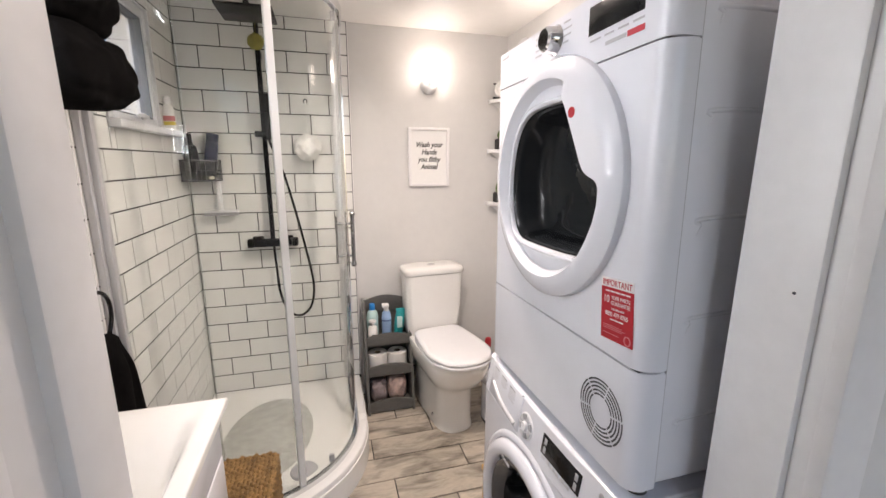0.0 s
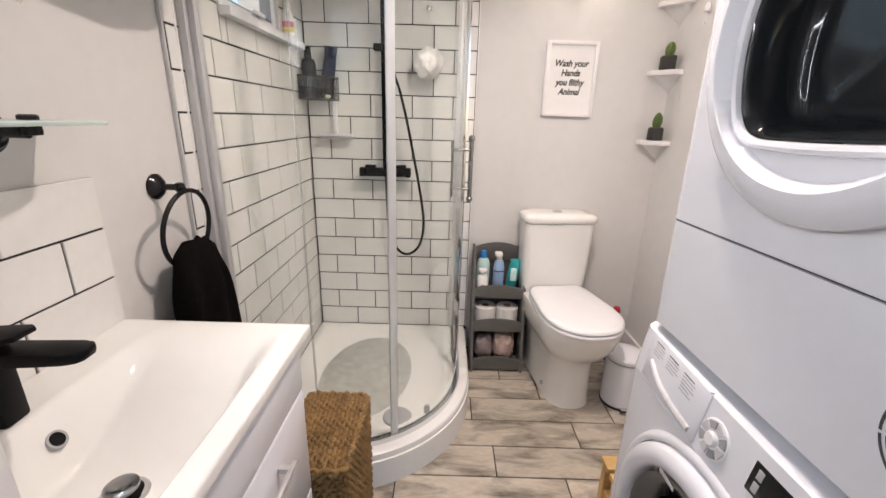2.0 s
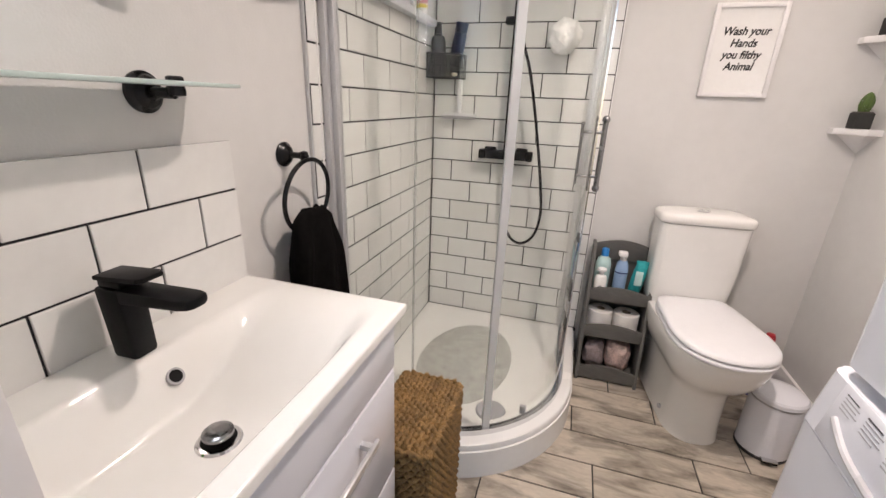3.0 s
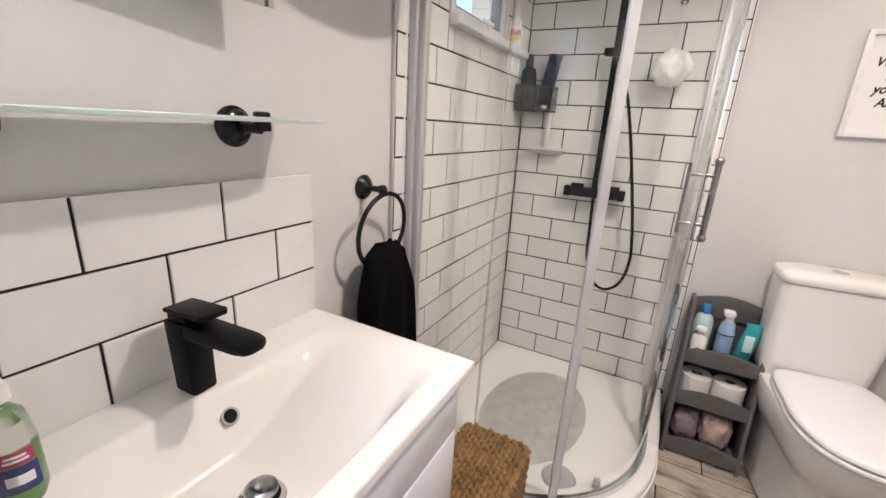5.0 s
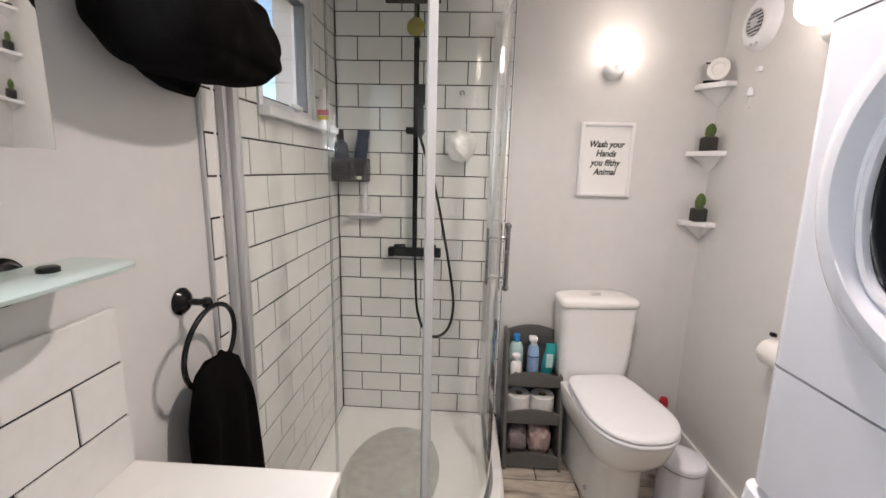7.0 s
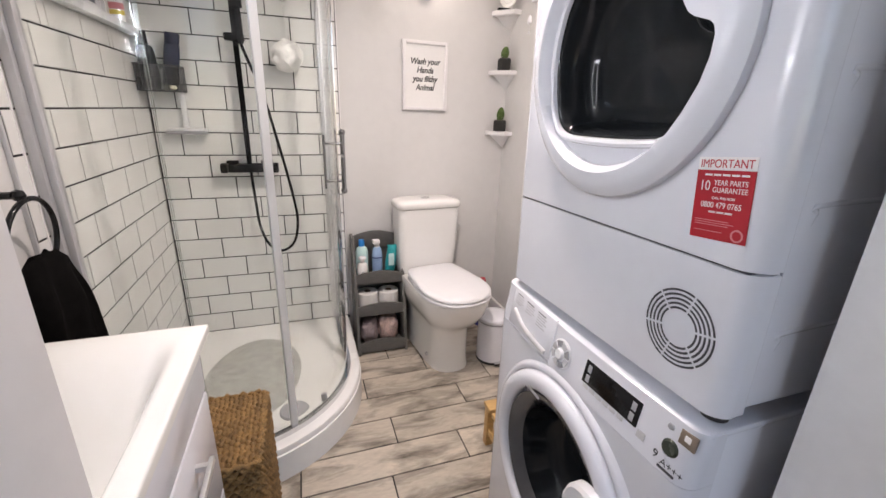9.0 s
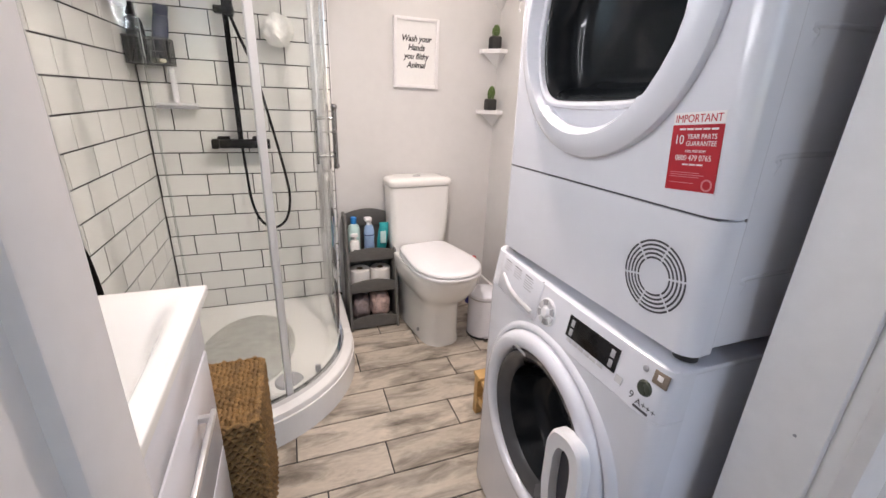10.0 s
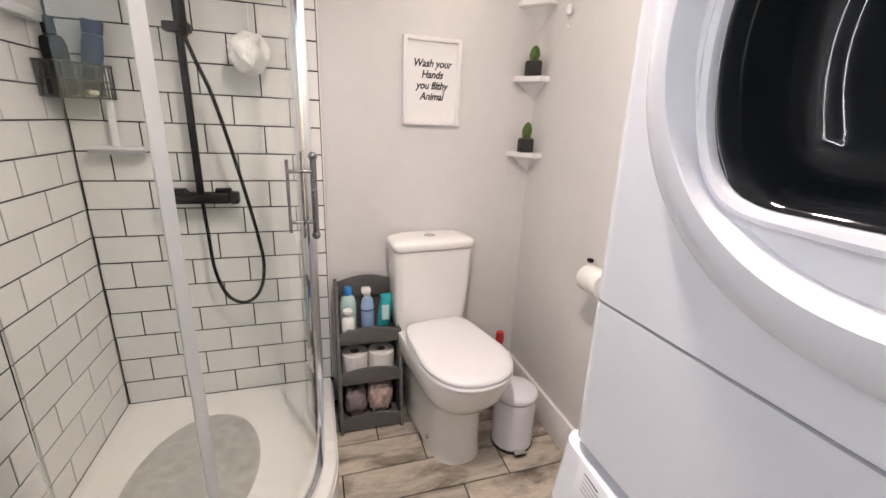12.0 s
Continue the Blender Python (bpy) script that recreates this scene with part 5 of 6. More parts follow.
def bars(parent, x, rows, material, name="print_line"):
    """Plain bars for small print: y0, y1, z, height."""
    for y0, y1, z, h in rows:
        part(name, box(x - 0.0004, y0, z - h / 2, x + 0.0004, y1, z + h / 2), material, parent, smooth=0)


def tumble_dryer():
    x0, y0, y1, z0, z1, split = 1.143, 0.565, 1.170, 0.896, 1.728, 1.113
    t = thing("tumble_dryer", (1.43, 0.86, z0 - 0.02), "white front-loading tumble dryer stacked on the washer", "tumble dryer")
    t.matrix_basis = t.matrix_basis @ pose(0, 0, 0, -1.2, 0, 0)
    body = part("body", box(x0 + 0.03, y0 + 0.004, z0 + 0.004, 1.72, y1 - 0.004, z1, 0.010), ENAMEL, t)
    def front(za, zb, bulge=0.0):
        pts = []
        n = 10
        r = 0.030
        for k in range(n + 1):
            a = radians(90 * k / n)
            pts.append((x0 + r - r * math.sin(a), y0 + r - r * math.cos(a)))
        for k in range(n + 1):
            a = radians(90 * k / n)
            pts.append((x0 + r - r * math.cos(a), y1 - r + r * math.sin(a)))
        pts += [(x0 + 0.05, y1), (x0 + 0.05, y0)]
        return prism(pts, za, zb, bev=bulge)
    def strip(ya, yb, za, zb):
        """The part of a front plate between two places along its width."""
        bm = front(za, zb)
        for at, n in ((ya, (0, -1, 0)), (yb, (0, 1, 0))):
            bmesh.ops.bisect_plane(bm, geom=[*bm.verts, *bm.edges, *bm.faces], plane_co=(0, at, 0), plane_no=n, clear_outer=True)
        return bm
    part("lower_panel", front(z0, split - 0.002, 0.003), ENAMEL, t)
    fp = part("front_panel", front(split + 0.002, 1.612), ENAMEL, t)
    part("front_panel_step", strip(0.879, 2.0, 1.612, 1.6405), ENAMEL, t)
    # dark strips set into the panel seams stand in for their shade
    part("shadow_gap", box(x0 + 0.006, y0 + 0.012, split - 0.003, x0 + 0.05, y1 - 0.012, split + 0.003), DARKPRINTSHADE, t)
    part("shadow_gap", box(x0 + 0.006, y0 + 0.012, 1.608, x0 + 0.05, 0.879, 1.622), DARKPRINTSHADE, t)
    part("shadow_gap", box(x0 + 0.006, 0.879, 1.635, x0 + 0.05, y1 - 0.012, 1.648), DARKPRINTSHADE, t)
    cp = part("control_panel", front(1.6435, z1), ENAMEL, t)
    part("control_panel_step", strip(0.0, 0.879, 1.6150, 1.6435), ENAMEL, cp)
    # grey strip paints the shade of the side's upright seam
    part("joint_shade", box(x0 + 0.0505, y0 + 0.0012, z0 + 0.012, x0 + 0.0525, y0 + 0.0045, z1 - 0.012), GREYPRINT, t)
    # pressed ribs on the side
    for z in (1.02, 1.20, 1.36, 1.52, 1.66):
        part("side_rib", tube(smooth_path([(1.225, y0 + 0.010, z - 0.03), (1.232, y0 + 0.0088, z - 0.012), (1.26, y0 + 0.0085, z), (1.66, y0 + 0.0085, z + 0.004)], 6), 0.006, 12), ENAMEL, t)
    # door
    cy, cz = 0.868, 1.410
    dished = [(0.800, 1.557), (0.850, 1.559), (0.905, 1.558), (0.955, 1.551), (0.995, 1.529), (1.022, 1.490), (1.037, 1.440), (1.041, 1.389), (1.033, 1.335), (1.014, 1.293), (0.983, 1.274), (0.930, 1.271), (0.877, 1.2705), (0.800, 1.271), (0.745, 1.274)]
    win = [(v.x - 0.011, v.y) for v in smooth_path([Vector(p) for p in dished], 4)] + [(y - 0.011, z) for y, z in [(0.728, 1.278), (0.706, 1.310), (0.688, 1.345), (0.680, 1.375), (0.679, 1.400), (0.684, 1.412), (0.692, 1.417), (0.712, 1.423), (0.725, 1.431), (0.735, 1.444), (0.790, 1.543)]]
    def rw(a):
        """Distance from the door's centre to the window's outline."""
        c, s = math.cos(a), math.sin(a)
        for (ya, za), (yb, zb) in zip(win, win[1:] + win[:1]):
            pu, pv, du, dv = cy - ya, za - cz, ya - yb, zb - za
            den = c * dv - s * du
            if abs(den) > 1e-9:
                r, k = (pu * dv - pv * du) / den, (pu * s - pv * c) / den
                if r > 0 and -1e-6 <= k <= 1 + 1e-6:
                    return r + 0.004
        return 0.15
    def plate(a):
        """1 where the flat cover reaches the window, 0 where the ring dips to it."""
        b = (math.degrees(a) + 180) % 360 - 180
        return sstep(-50, -43, b) * (1 - sstep(64, 70, b))
    skinx = x0 - 0.030
    # each step: distance from the centre, height of the dished part, height of the flat cover
    def off(a, d):
        """A step outside the window's outline; close to it under the flat cover."""
        return rw(a) + d * (1 - 0.92 * plate(a))
    steps = [(lambda a: max(0.203, rw(a) + 0.006), -0.030, -0.030), (lambda a: max(0.2015, rw(a) + 0.004), -0.0285, -0.030), (lambda a: max(0.190 - 0.10 * plate(a), off(a, 0.018)), -0.008, -0.030), (lambda a: off(a, 0.0155), -0.006, -0.030),
             (lambda a: off(a, 0.0135), -0.013, -0.030), (lambda a: off(a, 0.008), -0.0165, -0.030), (lambda a: off(a, 0.002), -0.0145, -0.0295), (rw, -0.010, -0.028), (rw, 0.004, 0.004)]
    rings = []
    for r, dish, cover in steps:
        angles = [2 * math.pi * k / 216 for k in range(216)]
        rings.append([(x0 + dish + (cover - dish) * plate(a), cy - r(a) * math.cos(a), cz + r(a) * math.sin(a)) for a in angles])
    outer = [[(x, cy - r * math.cos(2 * math.pi * k / 216), cz + r * math.sin(2 * math.pi * k / 216)) for k in range(216)] for r, x in ((0.2450, x0 + 0.004), (0.2450, x0 - 0.010), (0.2440, x0 - 0.0135), (0.2405, x0 - 0.0165), (0.2290, x0 - 0.0245), (0.2170, x0 - 0.0290))]
    d = part("door", skin(outer + rings), ENAMEL, t, "round white door with a flat cover over one side", smooth=28)
    g = [(lambda a, f=f: rw(a) * f - 0.001, x0 - 0.0075 + dx) for f, dx in ((1.0, 0.0), (0.97, 0.003), (0.92, 0.018), (0.87, 0.048), (0.82, 0.064), (0.6, 0.070), (0.3, 0.074), (0.05, 0.075))]
    part("door_glass", disc_ring(None, cy, cz, g, cap=True), DARKGLASS, d, "dark domed door glass", smooth=70)
    part("badge", cyl((skinx - 0.002, 0.752, 1.535), (skinx + 0.0008, 0.752, 1.535), 0.0095, seg=28), REDPAPER, d, "round red badge")
    for ob in (fp, body):
        bore(ob, cy, cz, 0.200, x0 - 0.05, x0 + 0.16)
    part("drum_ring", disc_ring(None, cy, cz, [(0.1995, x0 + 0.004), (0.1995, x0 + 0.15)]), DARKRUBBER, t)
    # controls
    k = part("dial", lathe([(0, 0.028), (0.020, 0.028), (0.024, 0.024), (0.026, 0.004), (0.029, 0.0)], facing_left(x0 - 0.0005, 0.872, 1.690), 36), CHROME, cp, "chrome programme dial")
    part("display", box(x0 - 0.0012, 0.622, 1.664, x0 + 0.002, 0.758, 1.711, 0.0006), BLACKGLOSS, cp, "black display window")
    bars(cp, x0 - 0.0004, [(0.937, 0.954, 1.713, 0.003), (0.930, 0.954, 1.701, 0.003), (0.933, 0.954, 1.689, 0.003), (0.927, 0.954, 1.677, 0.003), (0.819, 0.843, 1.713, 0.003), (0.814, 0.843, 1.701, 0.003), (0.817, 0.843, 1.689, 0.003), (0.824, 0.843, 1.677, 0.003), (0.723, 0.752, 1.654, 0.003), (0.689, 0.713, 1.654, 0.003), (0.655, 0.679, 1.654, 0.003), (0.621, 0.645, 1.654, 0.003), (1.099, 1.138, 1.716, 0.006)], GREYPRINT)
    bars(cp, x0 - 0.0004, [(0.659, 0.709, 1.640, 0.006)], GREYPRINT)
    bars(cp, x0 - 0.0004, [(0.619, 0.656, 1.640, 0.009)], REDTEXT)
    # vent of curved slots, not cut: flat dark arcs give their shade
    vy, vz = 0.653, 0.999
    for r in (0.0310, 0.0380, 0.0450, 0.0520, 0.0590):
        for q in range(6):
            a0, a1 = radians(60 * q + 12 + 0.10 / r), radians(60 * q + 72 - 0.10 / r)
            n = 10
            bm = bmesh.new()
            lo = [bm.verts.new((x0 - 0.0006, vy - (r - 0.0017) * math.cos(a0 + (a1 - a0) * k / n), vz + (r - 0.0017) * math.sin(a0 + (a1 - a0) * k / n))) for k in range(n + 1)]
            hi = [bm.verts.new((x0 - 0.0006, vy - (r + 0.0017) * math.cos(a0 + (a1 - a0) * k / n), vz + (r + 0.0017) * math.sin(a0 + (a1 - a0) * k / n))) for k in range(n + 1)]
            for k in range(n):
                bm.faces.new((lo[k], lo[k + 1], hi[k + 1], hi[k]))
            part("slot_shade", bm, SLOTSHADE, t, smooth=0)
    # sticker
    s = part("sticker", box(x0 - 0.0010, 0.5967, 1.1490, x0 - 0.0002, 0.6763, 1.2410), REDPAPER, t, "red guarantee sticker with white print", smooth=0)
    part("sticker_head", box(x0 - 0.0009, 0.5967, 1.2412, x0 - 0.0002, 0.6763, 1.2580), WHITEPRINT, s, smooth=0)
    xx = x0 - 0.0014
    for text, h, y, z, mt in (("IMPORTANT", 0.0110, 0.6365, 1.2490, REDTEXT), ("10", 0.0135, 0.6625, 1.2200, WHITEPRINT), ("YEAR PARTS", 0.0070, 0.6270, 1.2245, WHITEPRINT), ("GUARANTEE", 0.0070, 0.6270, 1.2150, WHITEPRINT), ("CALL FREE NOW", 0.0036, 0.6337, 1.2045, WHITEPRINT), ("0800 479 0765", 0.0080, 0.6365, 1.1950, WHITEPRINT)):
        part("lettering", lettering(text, h, facing_left(xx, y, z) @ Matrix.Diagonal((0.85, 1, 1, 1))), mt, s, smooth=0)
    bars(s, xx, [(0.6041 + 0.0125 * k, 0.6140 + 0.0125 * k, 1.2350, 0.0026) for k in range(5)] + [(0.6195 + 0.0115 * k, 0.6290 + 0.0115 * k, 1.1860, 0.0024) for k in range(3)], WHITEPRINT)
    bars(s, xx, [(0.6225, 0.6700, 1.1745, 0.0009), (0.6151, 0.6700, 1.1715, 0.0009), (0.6225, 0.6700, 1.1685, 0.0009), (0.6298, 0.6700, 1.1600, 0.0009)], PINKPRINT)
    part("stamp", lathe([(0.006, 0), (0.0085, 0), (0.0085, 0.0003), (0.006, 0.0003)], facing_left(xx, 0.6087, 1.1590), 24), PINKPRINT, s)
    c = Vector((x0, 0.6365, 1.200)) - ORIGIN[s]
    s.matrix_basis = Matrix.Translation(c + Vector((0, -0.0068, -0.0047))) @ pose(0, 0, 0, -4.4, 0, 0) @ Matrix.Translation(-c)
    for y in (y0 + 0.034, y1 - 0.034):
        for x in (x0 + 0.044, 1.68):
            part("foot", cyl((x, y, z0 - 0.0225), (x, y, z0 + 0.006), 0.019, seg=24), DARKRUBBER, t)


SLOTSHADE = DARKPRINTSHADE
tumble_dryer()


def washing_machine():
    x0, y0, y1, z1, zp = 1.126, 0.572, 1.186, 0.8705, 0.770
    t = thing("washing_machine", (1.42, 0.88, 0), "white front-loading washing machine on the floor", "washing machine")
    body = part("body", box(x0 + 0.035, y0 + 0.004, 0.012, 1.72, y1 - 0.004, z1 - 0.001, 0.006), ENAMEL, t)
    def front(za, zb, lean0, lean1):
        rings = []
        for u in (0, 0.03, 0.97, 1.0):
            z = za + (zb - za) * u
            ins = 0.004 if (u == 0 and za < 0.1) or (u == 1.0 and zb > 0.8) else 0.0
            pts, r, n = [], 0.028, 8
            xx = x0 + ins + lean0 + (lean1 - lean0) * u
            for k in range(n + 1):
                a = radians(90 * k / n)
                pts.append((xx + r - r * math.sin(a), y0 + ins + r - r * math.cos(a), z))
            for k in range(7):
                q = (k + 0.5) / 7
                pts.append((xx - 0.010 * math.sin(math.pi * q), y0 + r + (y1 - y0 - 2 * r) * q, z))
            for k in range(n + 1):
                a = radians(90 * k / n)
                pts.append((xx + r - r * math.cos(a), y1 - ins - r + r * math.sin(a), z))
            pts += [(x0 + 0.06, y1 - ins, z), (x0 + 0.06, y0 + ins, z)]
            rings.append(pts)
        return skin(rings, cap0=True, cap1=True)
    fp = part("front_panel", front(0.012, zp - 0.0006, 0.0, 0.0), ENAMEL, t, smooth=40)
    cp = part("control_panel", front(zp + 0.0005, z1, 0.0, 0.016), ENAMEL, t, smooth=40)
    part("worktop", box(x0 + 0.03, y0 + 0.001, z1 - 0.012, 1.725, y1 - 0.001, z1 + 0.0005, 0.004), ENAMEL, t)
    # a plane on the bowed, leaning panel; y and z are rescaled to fit the camera's view
    def on_panel(y, z, out=0.0):
        y, z = 0.892 + (y - 0.885) * 0.936, zp + 0.004 + (z - 0.7545) * 0.90
        q = (y - y0 - 0.028) / (y1 - y0 - 0.056)
        x = x0 - 0.010 * math.sin(math.pi * min(max(q, 0), 1)) + 0.016 * (z - zp) / (z1 - zp)
        slope = math.degrees(math.atan2(0.016, z1 - zp))
        yaw = math.degrees(math.atan(0.010 * math.pi * math.cos(math.pi * q) / (y1 - y0 - 0.056)))
        return Matrix.Translation((x, y, z)) @ pose(0, 0, 0, 0, 0, yaw) @ pose(0, 0, 0, 0, slope, 0) @ facing_left(-out, 0, 0)
    def plate(name, y, z, w, h, out, material, parent, label="", bev=0.001):
        bm = box(-w / 2, -h / 2, -0.004, w / 2, h / 2, out, bev)
        bm.transform(on_panel(y, z))
        return part(name, bm, material, parent, label)
    dr = plate("detergent_drawer", 1.032, 0.808, 0.205, 0.098, 0.0015, ENAMEL, cp, "detergent drawer with printed front", 0.003)
    # thin dark plate draws the shade in the gap beside the drawer
    plate("drawer_gap_shade", 0.9285, 0.808, 0.0022, 0.098, 0.0018, DARKPRINTSHADE, dr, bev=0)
    bm = tube(smooth_path([(-0.080, -0.006, 0.0015), (-0.03, -0.026, 0.003), (0.03, -0.034, 0.003), (0.085, -0.036, 0.0015)], 8), 0.006, 8)
    bm.transform(on_panel(1.032, 0.808))
    part("drawer_grip", bm, PALEGREY, dr, "grey curved grip line")
    for y, n in ((1.105, 5), (1.045, 5), (0.985, 6)):
        for k in range(n):
            w = (0.034, 0.040, 0.036, 0.042, 0.030, 0.038)[k]
            plate("print_line", y - 0.0 + (0.042 - w) / 2, 0.848 - k * 0.0068, w, 0.0022, 0.0021, DARKPRINTSHADE if k == 0 else GREYPRINT, dr, bev=0)
    m = on_panel(0.885, 0.800)
    dial = part("programme_dial", lathe([(0, 0.010), (0.010, 0.010), (0.012, 0.007), (0.012, 0.003), (0.031, 0.002), (0.033, 0.0)], m, 36), PLASTIC, cp, "round button ring")
    for k in range(8):
        a0, a1 = radians(45 * k + 5), radians(45 * k + 40)
        pts = [(r * math.cos(a), r * math.sin(a)) for r, seq in ((0.029, (0, .33, .66, 1)), (0.016, (1, .66, .33, 0))) for a in (a0 + (a1 - a0) * s for s in seq)]
        bm = prism(pts, 0.0022, 0.0050)
        bm.transform(m)
        part("button", bm, PALEGREY if k % 2 else GREYPLASTIC, dial)
    dp = plate("display", 0.730, 0.812, 0.140, 0.047, 0.0012, BLACKGLOSS, cp, "black display window")
    for y in (0.790, 0.670):
        for dz in (-0.012, 0.010):
            plate("side_button", y, 0.812 + dz, 0.010, 0.016, 0.0022, GREYPLASTIC, dp)
    for k in range(6):
        plate("small_button", 0.790 - k * 0.0195, 0.780, 0.015, 0.008, 0.0014, PALEGREY, cp)
    plate("badge", 0.566, 0.836, 0.027, 0.024, 0.0012, BROWNBADGE, cp, "square bronze badge")
    plate("badge_mark", 0.566, 0.838, 0.010, 0.010, 0.0016, WHITEPRINT, cp, bev=0)
    part("start_button", lathe([(0, 0.004), (0.011, 0.004), (0.0135, 0.002), (0.0145, 0)], on_panel(0.588, 0.802), 28), GREENBADGE, cp, "round green start button")
    part("small_led", lathe([(0, 0.003), (0.005, 0.002), (0.006, 0)], on_panel(0.598, 0.838), 16), GREYPLASTIC, cp)
    plate("print_mark", 0.642, 0.782, 0.016, 0.014, 0.0012, PALEGREY, cp, bev=0)
    for text, h, y, z in (("9", 0.014, 0.607, 0.774), ("A+++", 0.012, 0.574, 0.770)):
        part("lettering", lettering(text, h, on_panel(y, z, 0.0010)), DARKPRINTSHADE, cp, smooth=0)
    for y, z, w in ((0.582, 0.759, 0.030),):
        plate("print_line", y, z, w, 0.004, 0.0012, DARKPRINTSHADE, cp, bev=0)
    # door
    cy, cz = 0.862, 0.512
    xf = x0 - 0.012
    d = part("door", disc_ring(None, cy, cz, [(0.240, xf + 0.022), (0.241, xf - 0.004), (0.239, xf - 0.012), (0.233, xf - 0.019), (0.223, xf - 0.023), (0.209, xf - 0.0235), (0.200, xf - 0.018), (0.1955, xf - 0.010), (0.1945, xf + 0.03)]), ENAMEL, t, "round white door", smooth=50)
    part("door_surround", disc_ring(None, cy, cz, [(0.264, xf + 0.012), (0.259, xf - 0.001), (0.250, xf - 0.005), (0.2435, xf - 0.003), (0.2425, xf + 0.012)]), ENAMEL, t, smooth=50)
    part("inner_ring", disc_ring(None, cy, cz, [(0.1943, xf + 0.003), (0.188, xf - 0.009), (0.176, xf - 0.008), (0.162, xf + 0.010), (0.150, xf + 0.022), (0.146, xf + 0.05)]), SMOKEGREY, d, "dark grey inner ring", smooth=50)
    part("door_glass", disc_ring(None, cy, cz, [(0.1475, xf + 0.012), (0.140, xf + 0.030), (0.128, xf + 0.070), (0.115, xf + 0.088), (0.08, xf + 0.096), (0.03, xf + 0.100)], cap=True), DARKGLASS, d, "dark domed door glass", smooth=70)
    for ob in (fp, body):
        bore(ob, cy, cz, 0.190, x0 - 0.06, x0 + 0.2)
    pts = smooth_path([(0.764, 0.586), (0.749, 0.623), (0.727, 0.640), (0.687, 0.646), (0.660, 0.628), (0.647, 0.578), (0.647, 0.498), (0.660, 0.418), (0.692, 0.393), (0.727, 0.393), (0.749, 0.418), (0.762, 0.478)], 4)
    n = len(pts)
    cyh = (0.707, 0.518)
    ins = [(cyh[0] + (p[0] - cyh[0]) * 0.48, cyh[1] + (p[1] - cyh[1]) * 0.70) for p in pts]
    rings = [[(xf - 0.020, p[0], p[1]) for p in pts], [(xf - 0.040, p[0], p[1]) for p in pts], [(xf - 0.046, cyh[0] + (p[0] - cyh[0]) * 0.9, cyh[1] + (p[1] - cyh[1]) * 0.95) for p in pts],
             [(xf - 0.044, *q) for q in ins], [(xf - 0.022, *q) for q in ins]]
    part("handle", skin(rings), PLASTIC, d, "white loop door handle", smooth=40)
    # flat dark sheet in place of the shade within the handle's loop
    part("recess_shade", skin([[(xf - 0.0225, *q) for q in ins]], cap0=True), DARKPRINTSHADE, d, smooth=0)
    part("name_mark", prism(rounded_rect(-0.004, -0.005, 0.005, 0.005, 0.001, 2), 0, 0.0006, facing_left(xf - 0.0285, 0.955, 0.690)), DARKPRINTSHADE, d, smooth=0)
    part("name_bar", box(xf - 0.0295, 0.900, 0.698, xf - 0.0285, 0.945, 0.705), GREYPRINT, d, smooth=0)
    for y in (y0 + 0.06, y1 - 0.06):
        for x in (x0 + 0.07, 1.67):
            part("foot", cyl((x, y, 0), (x, y, 0.0125), 0.022, seg=20), DARKRUBBER, t)
    # dark strip added for the shade under the machine's front edge
    part("kick_shade", box(x0 + 0.012, y0 + 0.02, 0.001, x0 + 0.03, y1 - 0.02, 0.012), DARKRUBBER, t, smooth=0)


washing_machine()


# ---- wall and floor pieces ----
PIECES = {}


def piece_mesh(w, h, d, b, material):
    """A slab that faces its local +z, with a chamfered front edge."""
    key = (round(w, 4), round(h, 4), d, material.name)
    if key not in PIECES:
        rings = [[(-w / 2, -h / 2), (w / 2, -h / 2), (w / 2, h / 2), (-w / 2, h / 2)], [(-w / 2, -h / 2), (w / 2, -h / 2), (w / 2, h / 2), (-w / 2, h / 2)],
                 [(-w / 2 + b, -h / 2 + b), (w / 2 - b, -h / 2 + b), (w / 2 - b, h / 2 - b), (-w / 2 + b, h / 2 - b)]]
        zs = (0, d - b, d)
        bm = skin([[(x, y, z) for x, y in ring] for ring, z in zip(rings, zs)], cap1=True)
        PIECES[key] = finish("tile", bm, material, 20)
    return PIECES[key]


def cut(rect, hole):
    """What is left of a rectangle beside, under and over a hole."""
    a, b, c, d = rect
    p, q, r, s = hole
    if c <= p or a >= r or d <= q or b >= s:
        return [rect]
    out = []
    if a < p:
        out.append((a, b, p, d))
    if c > r:
        out.append((r, b, c, d))
    a2, c2 = max(a, p), min(c, r)
    if b < q:
        out.append((a2, b, c2, q))
    if d > s:
        out.append((a2, s, c2, d))
    return out


def lay_tiles(parent, place, area, pitch, first, joint, depth, hole=None, material=TILE, chamfer=0.0012, name="tile"):
    """Tiles in running bond. area: u0, v0, u1, v1; first(row): where a joint stands in that row."""
    u0, v0, u1, v1 = area
    row, v = 0, v0
    while v < v1 - 0.004:
        top = min(v + pitch[1], v1)
        u = first(row)
        while u > u0:
            u -= pitch[0]
        while u < u1 - 0.003:
            for q in cut((max(u, u0), v, min(u + pitch[0], u1), top), hole) if hole else [(max(u, u0), v, min(u + pitch[0], u1), top)]:
                w, h = q[2] - q[0] - joint, q[3] - q[1] - joint
                if w > 0.006 and h > 0.006:
                    ob = new(name, piece_mesh(w, h, depth, chamfer, material))
                    ob.matrix_basis = place @ pose((q[0] + q[2]) / 2, (q[1] + q[3]) / 2, random.uniform(-0.0004, 0.0), random.uniform(-0.12, 0.12), random.uniform(-0.12, 0.12), 0)
                    ob.parent = parent
            u += pitch[0]
        v += pitch[1]
        row += 1


TP = (0.2055, 0.1035)
TRAY_TOP = 0.141


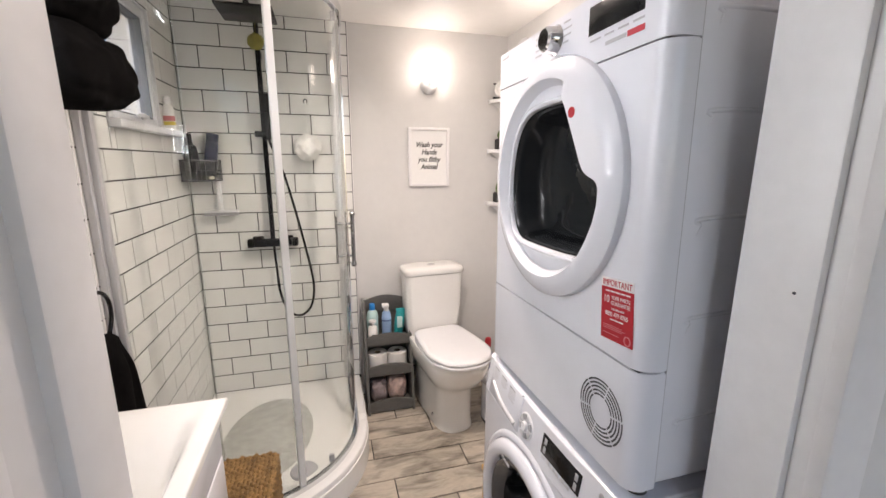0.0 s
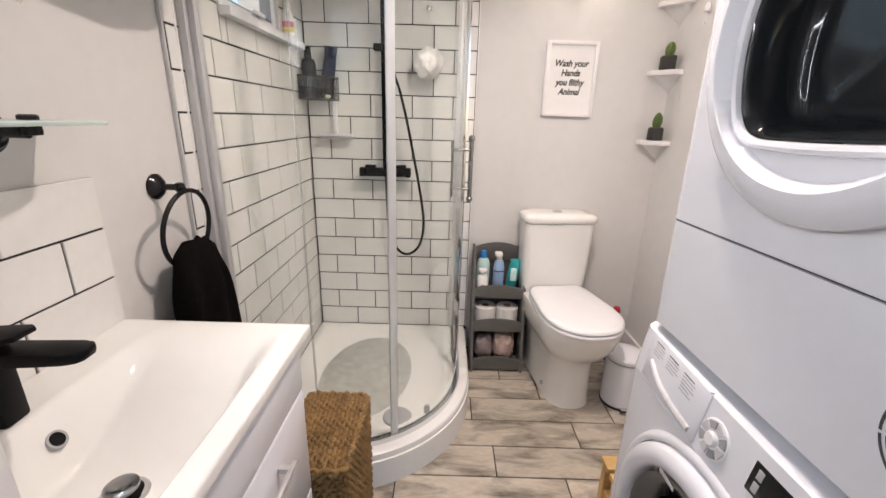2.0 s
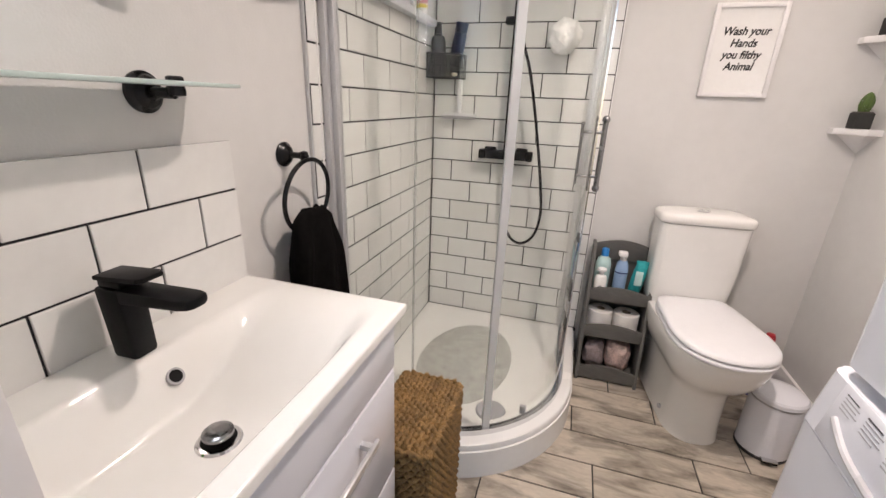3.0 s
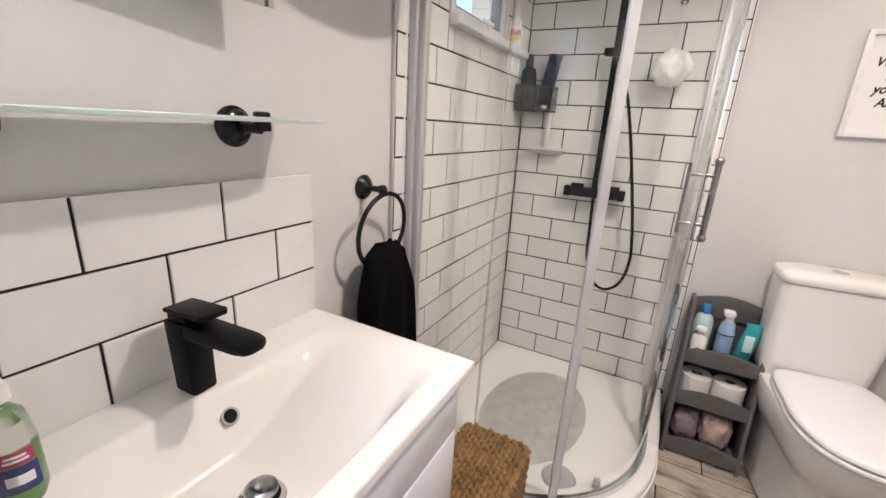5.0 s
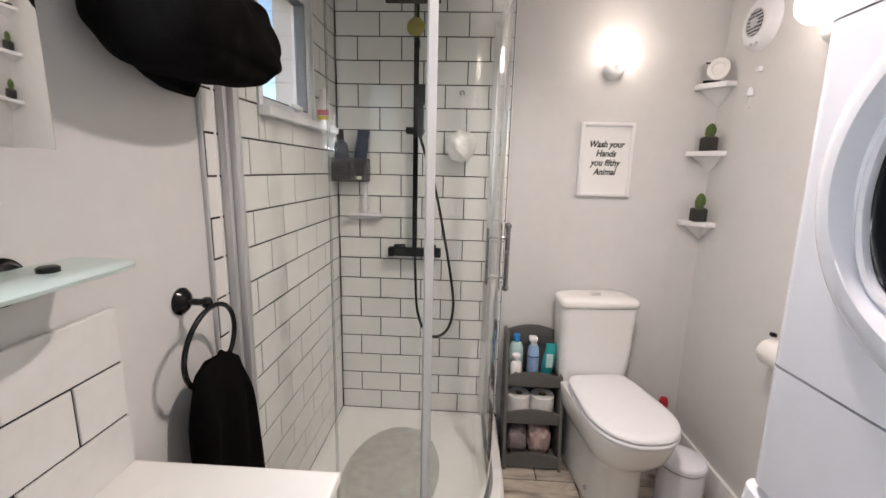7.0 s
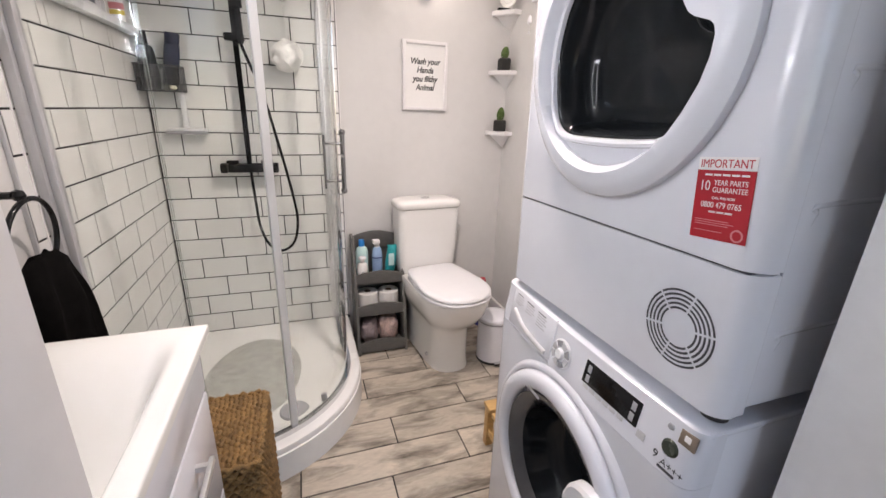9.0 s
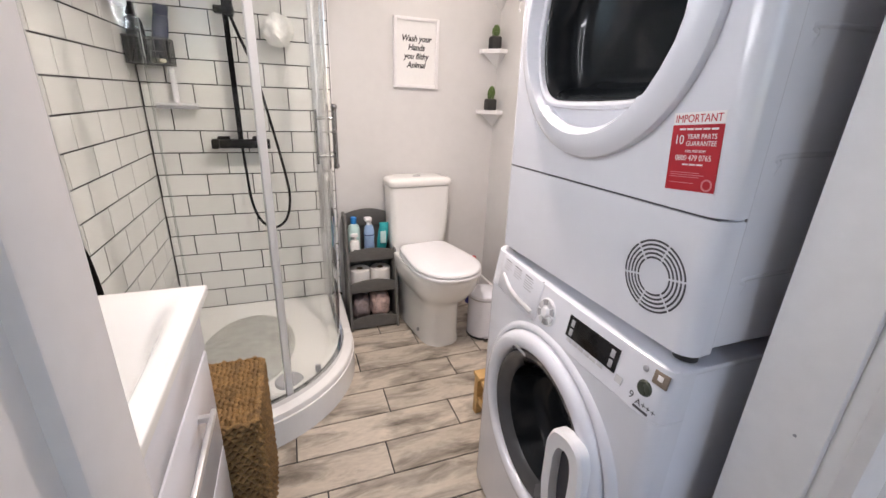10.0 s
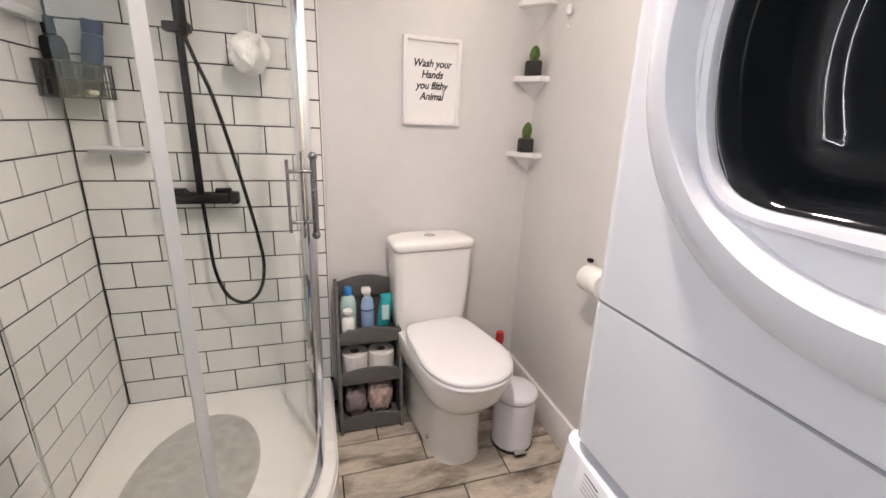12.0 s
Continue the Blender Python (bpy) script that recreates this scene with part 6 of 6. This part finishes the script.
def grout_left():
    bm = bmesh.new()
    y0, z0, y1, z1 = WIN
    for a in ((1.4665, TRAY_TOP - 0.02, y0 - 0.006, H), (y0 - 0.006, TRAY_TOP - 0.02, y1 + 0.006, z0 - 0.006), (y0 - 0.006, z1 + 0.006, y1 + 0.006, H), (y1 + 0.006, TRAY_TOP - 0.02, D, H)):
        box(FACE - 0.002, a[0], a[1], -0.0022, a[2], a[3], bm=bm)
    return part("grout_bed", bm, GROUT, WALL_LEFT, smooth=0)


grout_left()
part("grout_bed", box(0, D + 0.0022, TRAY_TOP - 0.02, 0.830, D + 0.009, H), GROUT, WALL_BACK, smooth=0)
lay_tiles(WALL_LEFT, facing_right(FACE + 0.001, 0, 0), (1.466, TRAY_TOP, 2.4985, H), TP, lambda r: 2.4985 - (0.103 if r % 2 else 0.2055), 0.0050, 0.007, hole=(WIN[0] - 0.006, WIN[1] - 0.006, WIN[2] + 0.006, WIN[3] + 0.006))
lay_tiles(WALL_BACK, facing_front(0, D + 0.0075, 0), (0.0015, TRAY_TOP, 0.824, H), TP, lambda r: 0.209 if r % 2 == 0 else 0.106, 0.0050, 0.007)
for a, p in (((FACE, 1.510, TRAY_TOP, 0.0015, 1.5155, H), WALL_LEFT), ((0.8245, D - 0.0015, TRAY_TOP, 0.830, D + 0.008, H), WALL_BACK)):
    part("tile_trim", box(*a, 0.0008), TRIMWHITE, p)
part("grout_bed", box(FACE - 0.002, FRONT + 0.001, 0.845, 0.0005, 1.161, 1.1535), GROUT, WALL_LEFT, smooth=0)
lay_tiles(WALL_LEFT, facing_right(-0.0035, 0, 0), (FRONT + 0.001, 0.844, 1.164, 1.1582), (0.2035, 0.1048), lambda r: (0.962, 0.861, 0.960)[r % 3], 0.0046, 0.0085)


def floor_planks():
    joints = {0: 1.178, 1: 0.838, 2: 1.282, 3: 0.916, 4: 1.175, 5: 0.861, 6: 1.27, 7: 0.95, 8: 1.2, 9: 0.9, 10: 1.3, 11: 1.0, 12: 0.8}
    pitch, length, j = 0.1535, 0.64, 0.0050
    for r in range(-2, 13):
        y1 = 2.20 - pitch * r
        y0 = y1 - pitch
        y0, y1 = max(y0, FRONT - 0.12), min(y1, D)
        if y1 - y0 < 0.01:
            continue
        x = joints.get(r, 1.0)
        while x > 0:
            x -= length
        while x < W:
            a, b = max(x, 0.0), min(x + length, W)
            if b - a > 0.01:
                ob = new("floor_tile", piece_mesh(b - a - j, y1 - y0 - j, 0.006, 0.001, PLANK))
                ob.matrix_basis = pose((a + b) / 2, (y0 + y1) / 2, -0.0062 + random.uniform(-0.0003, 0.0002))
                ob.parent = FLOOR
            x += length


floor_planks()
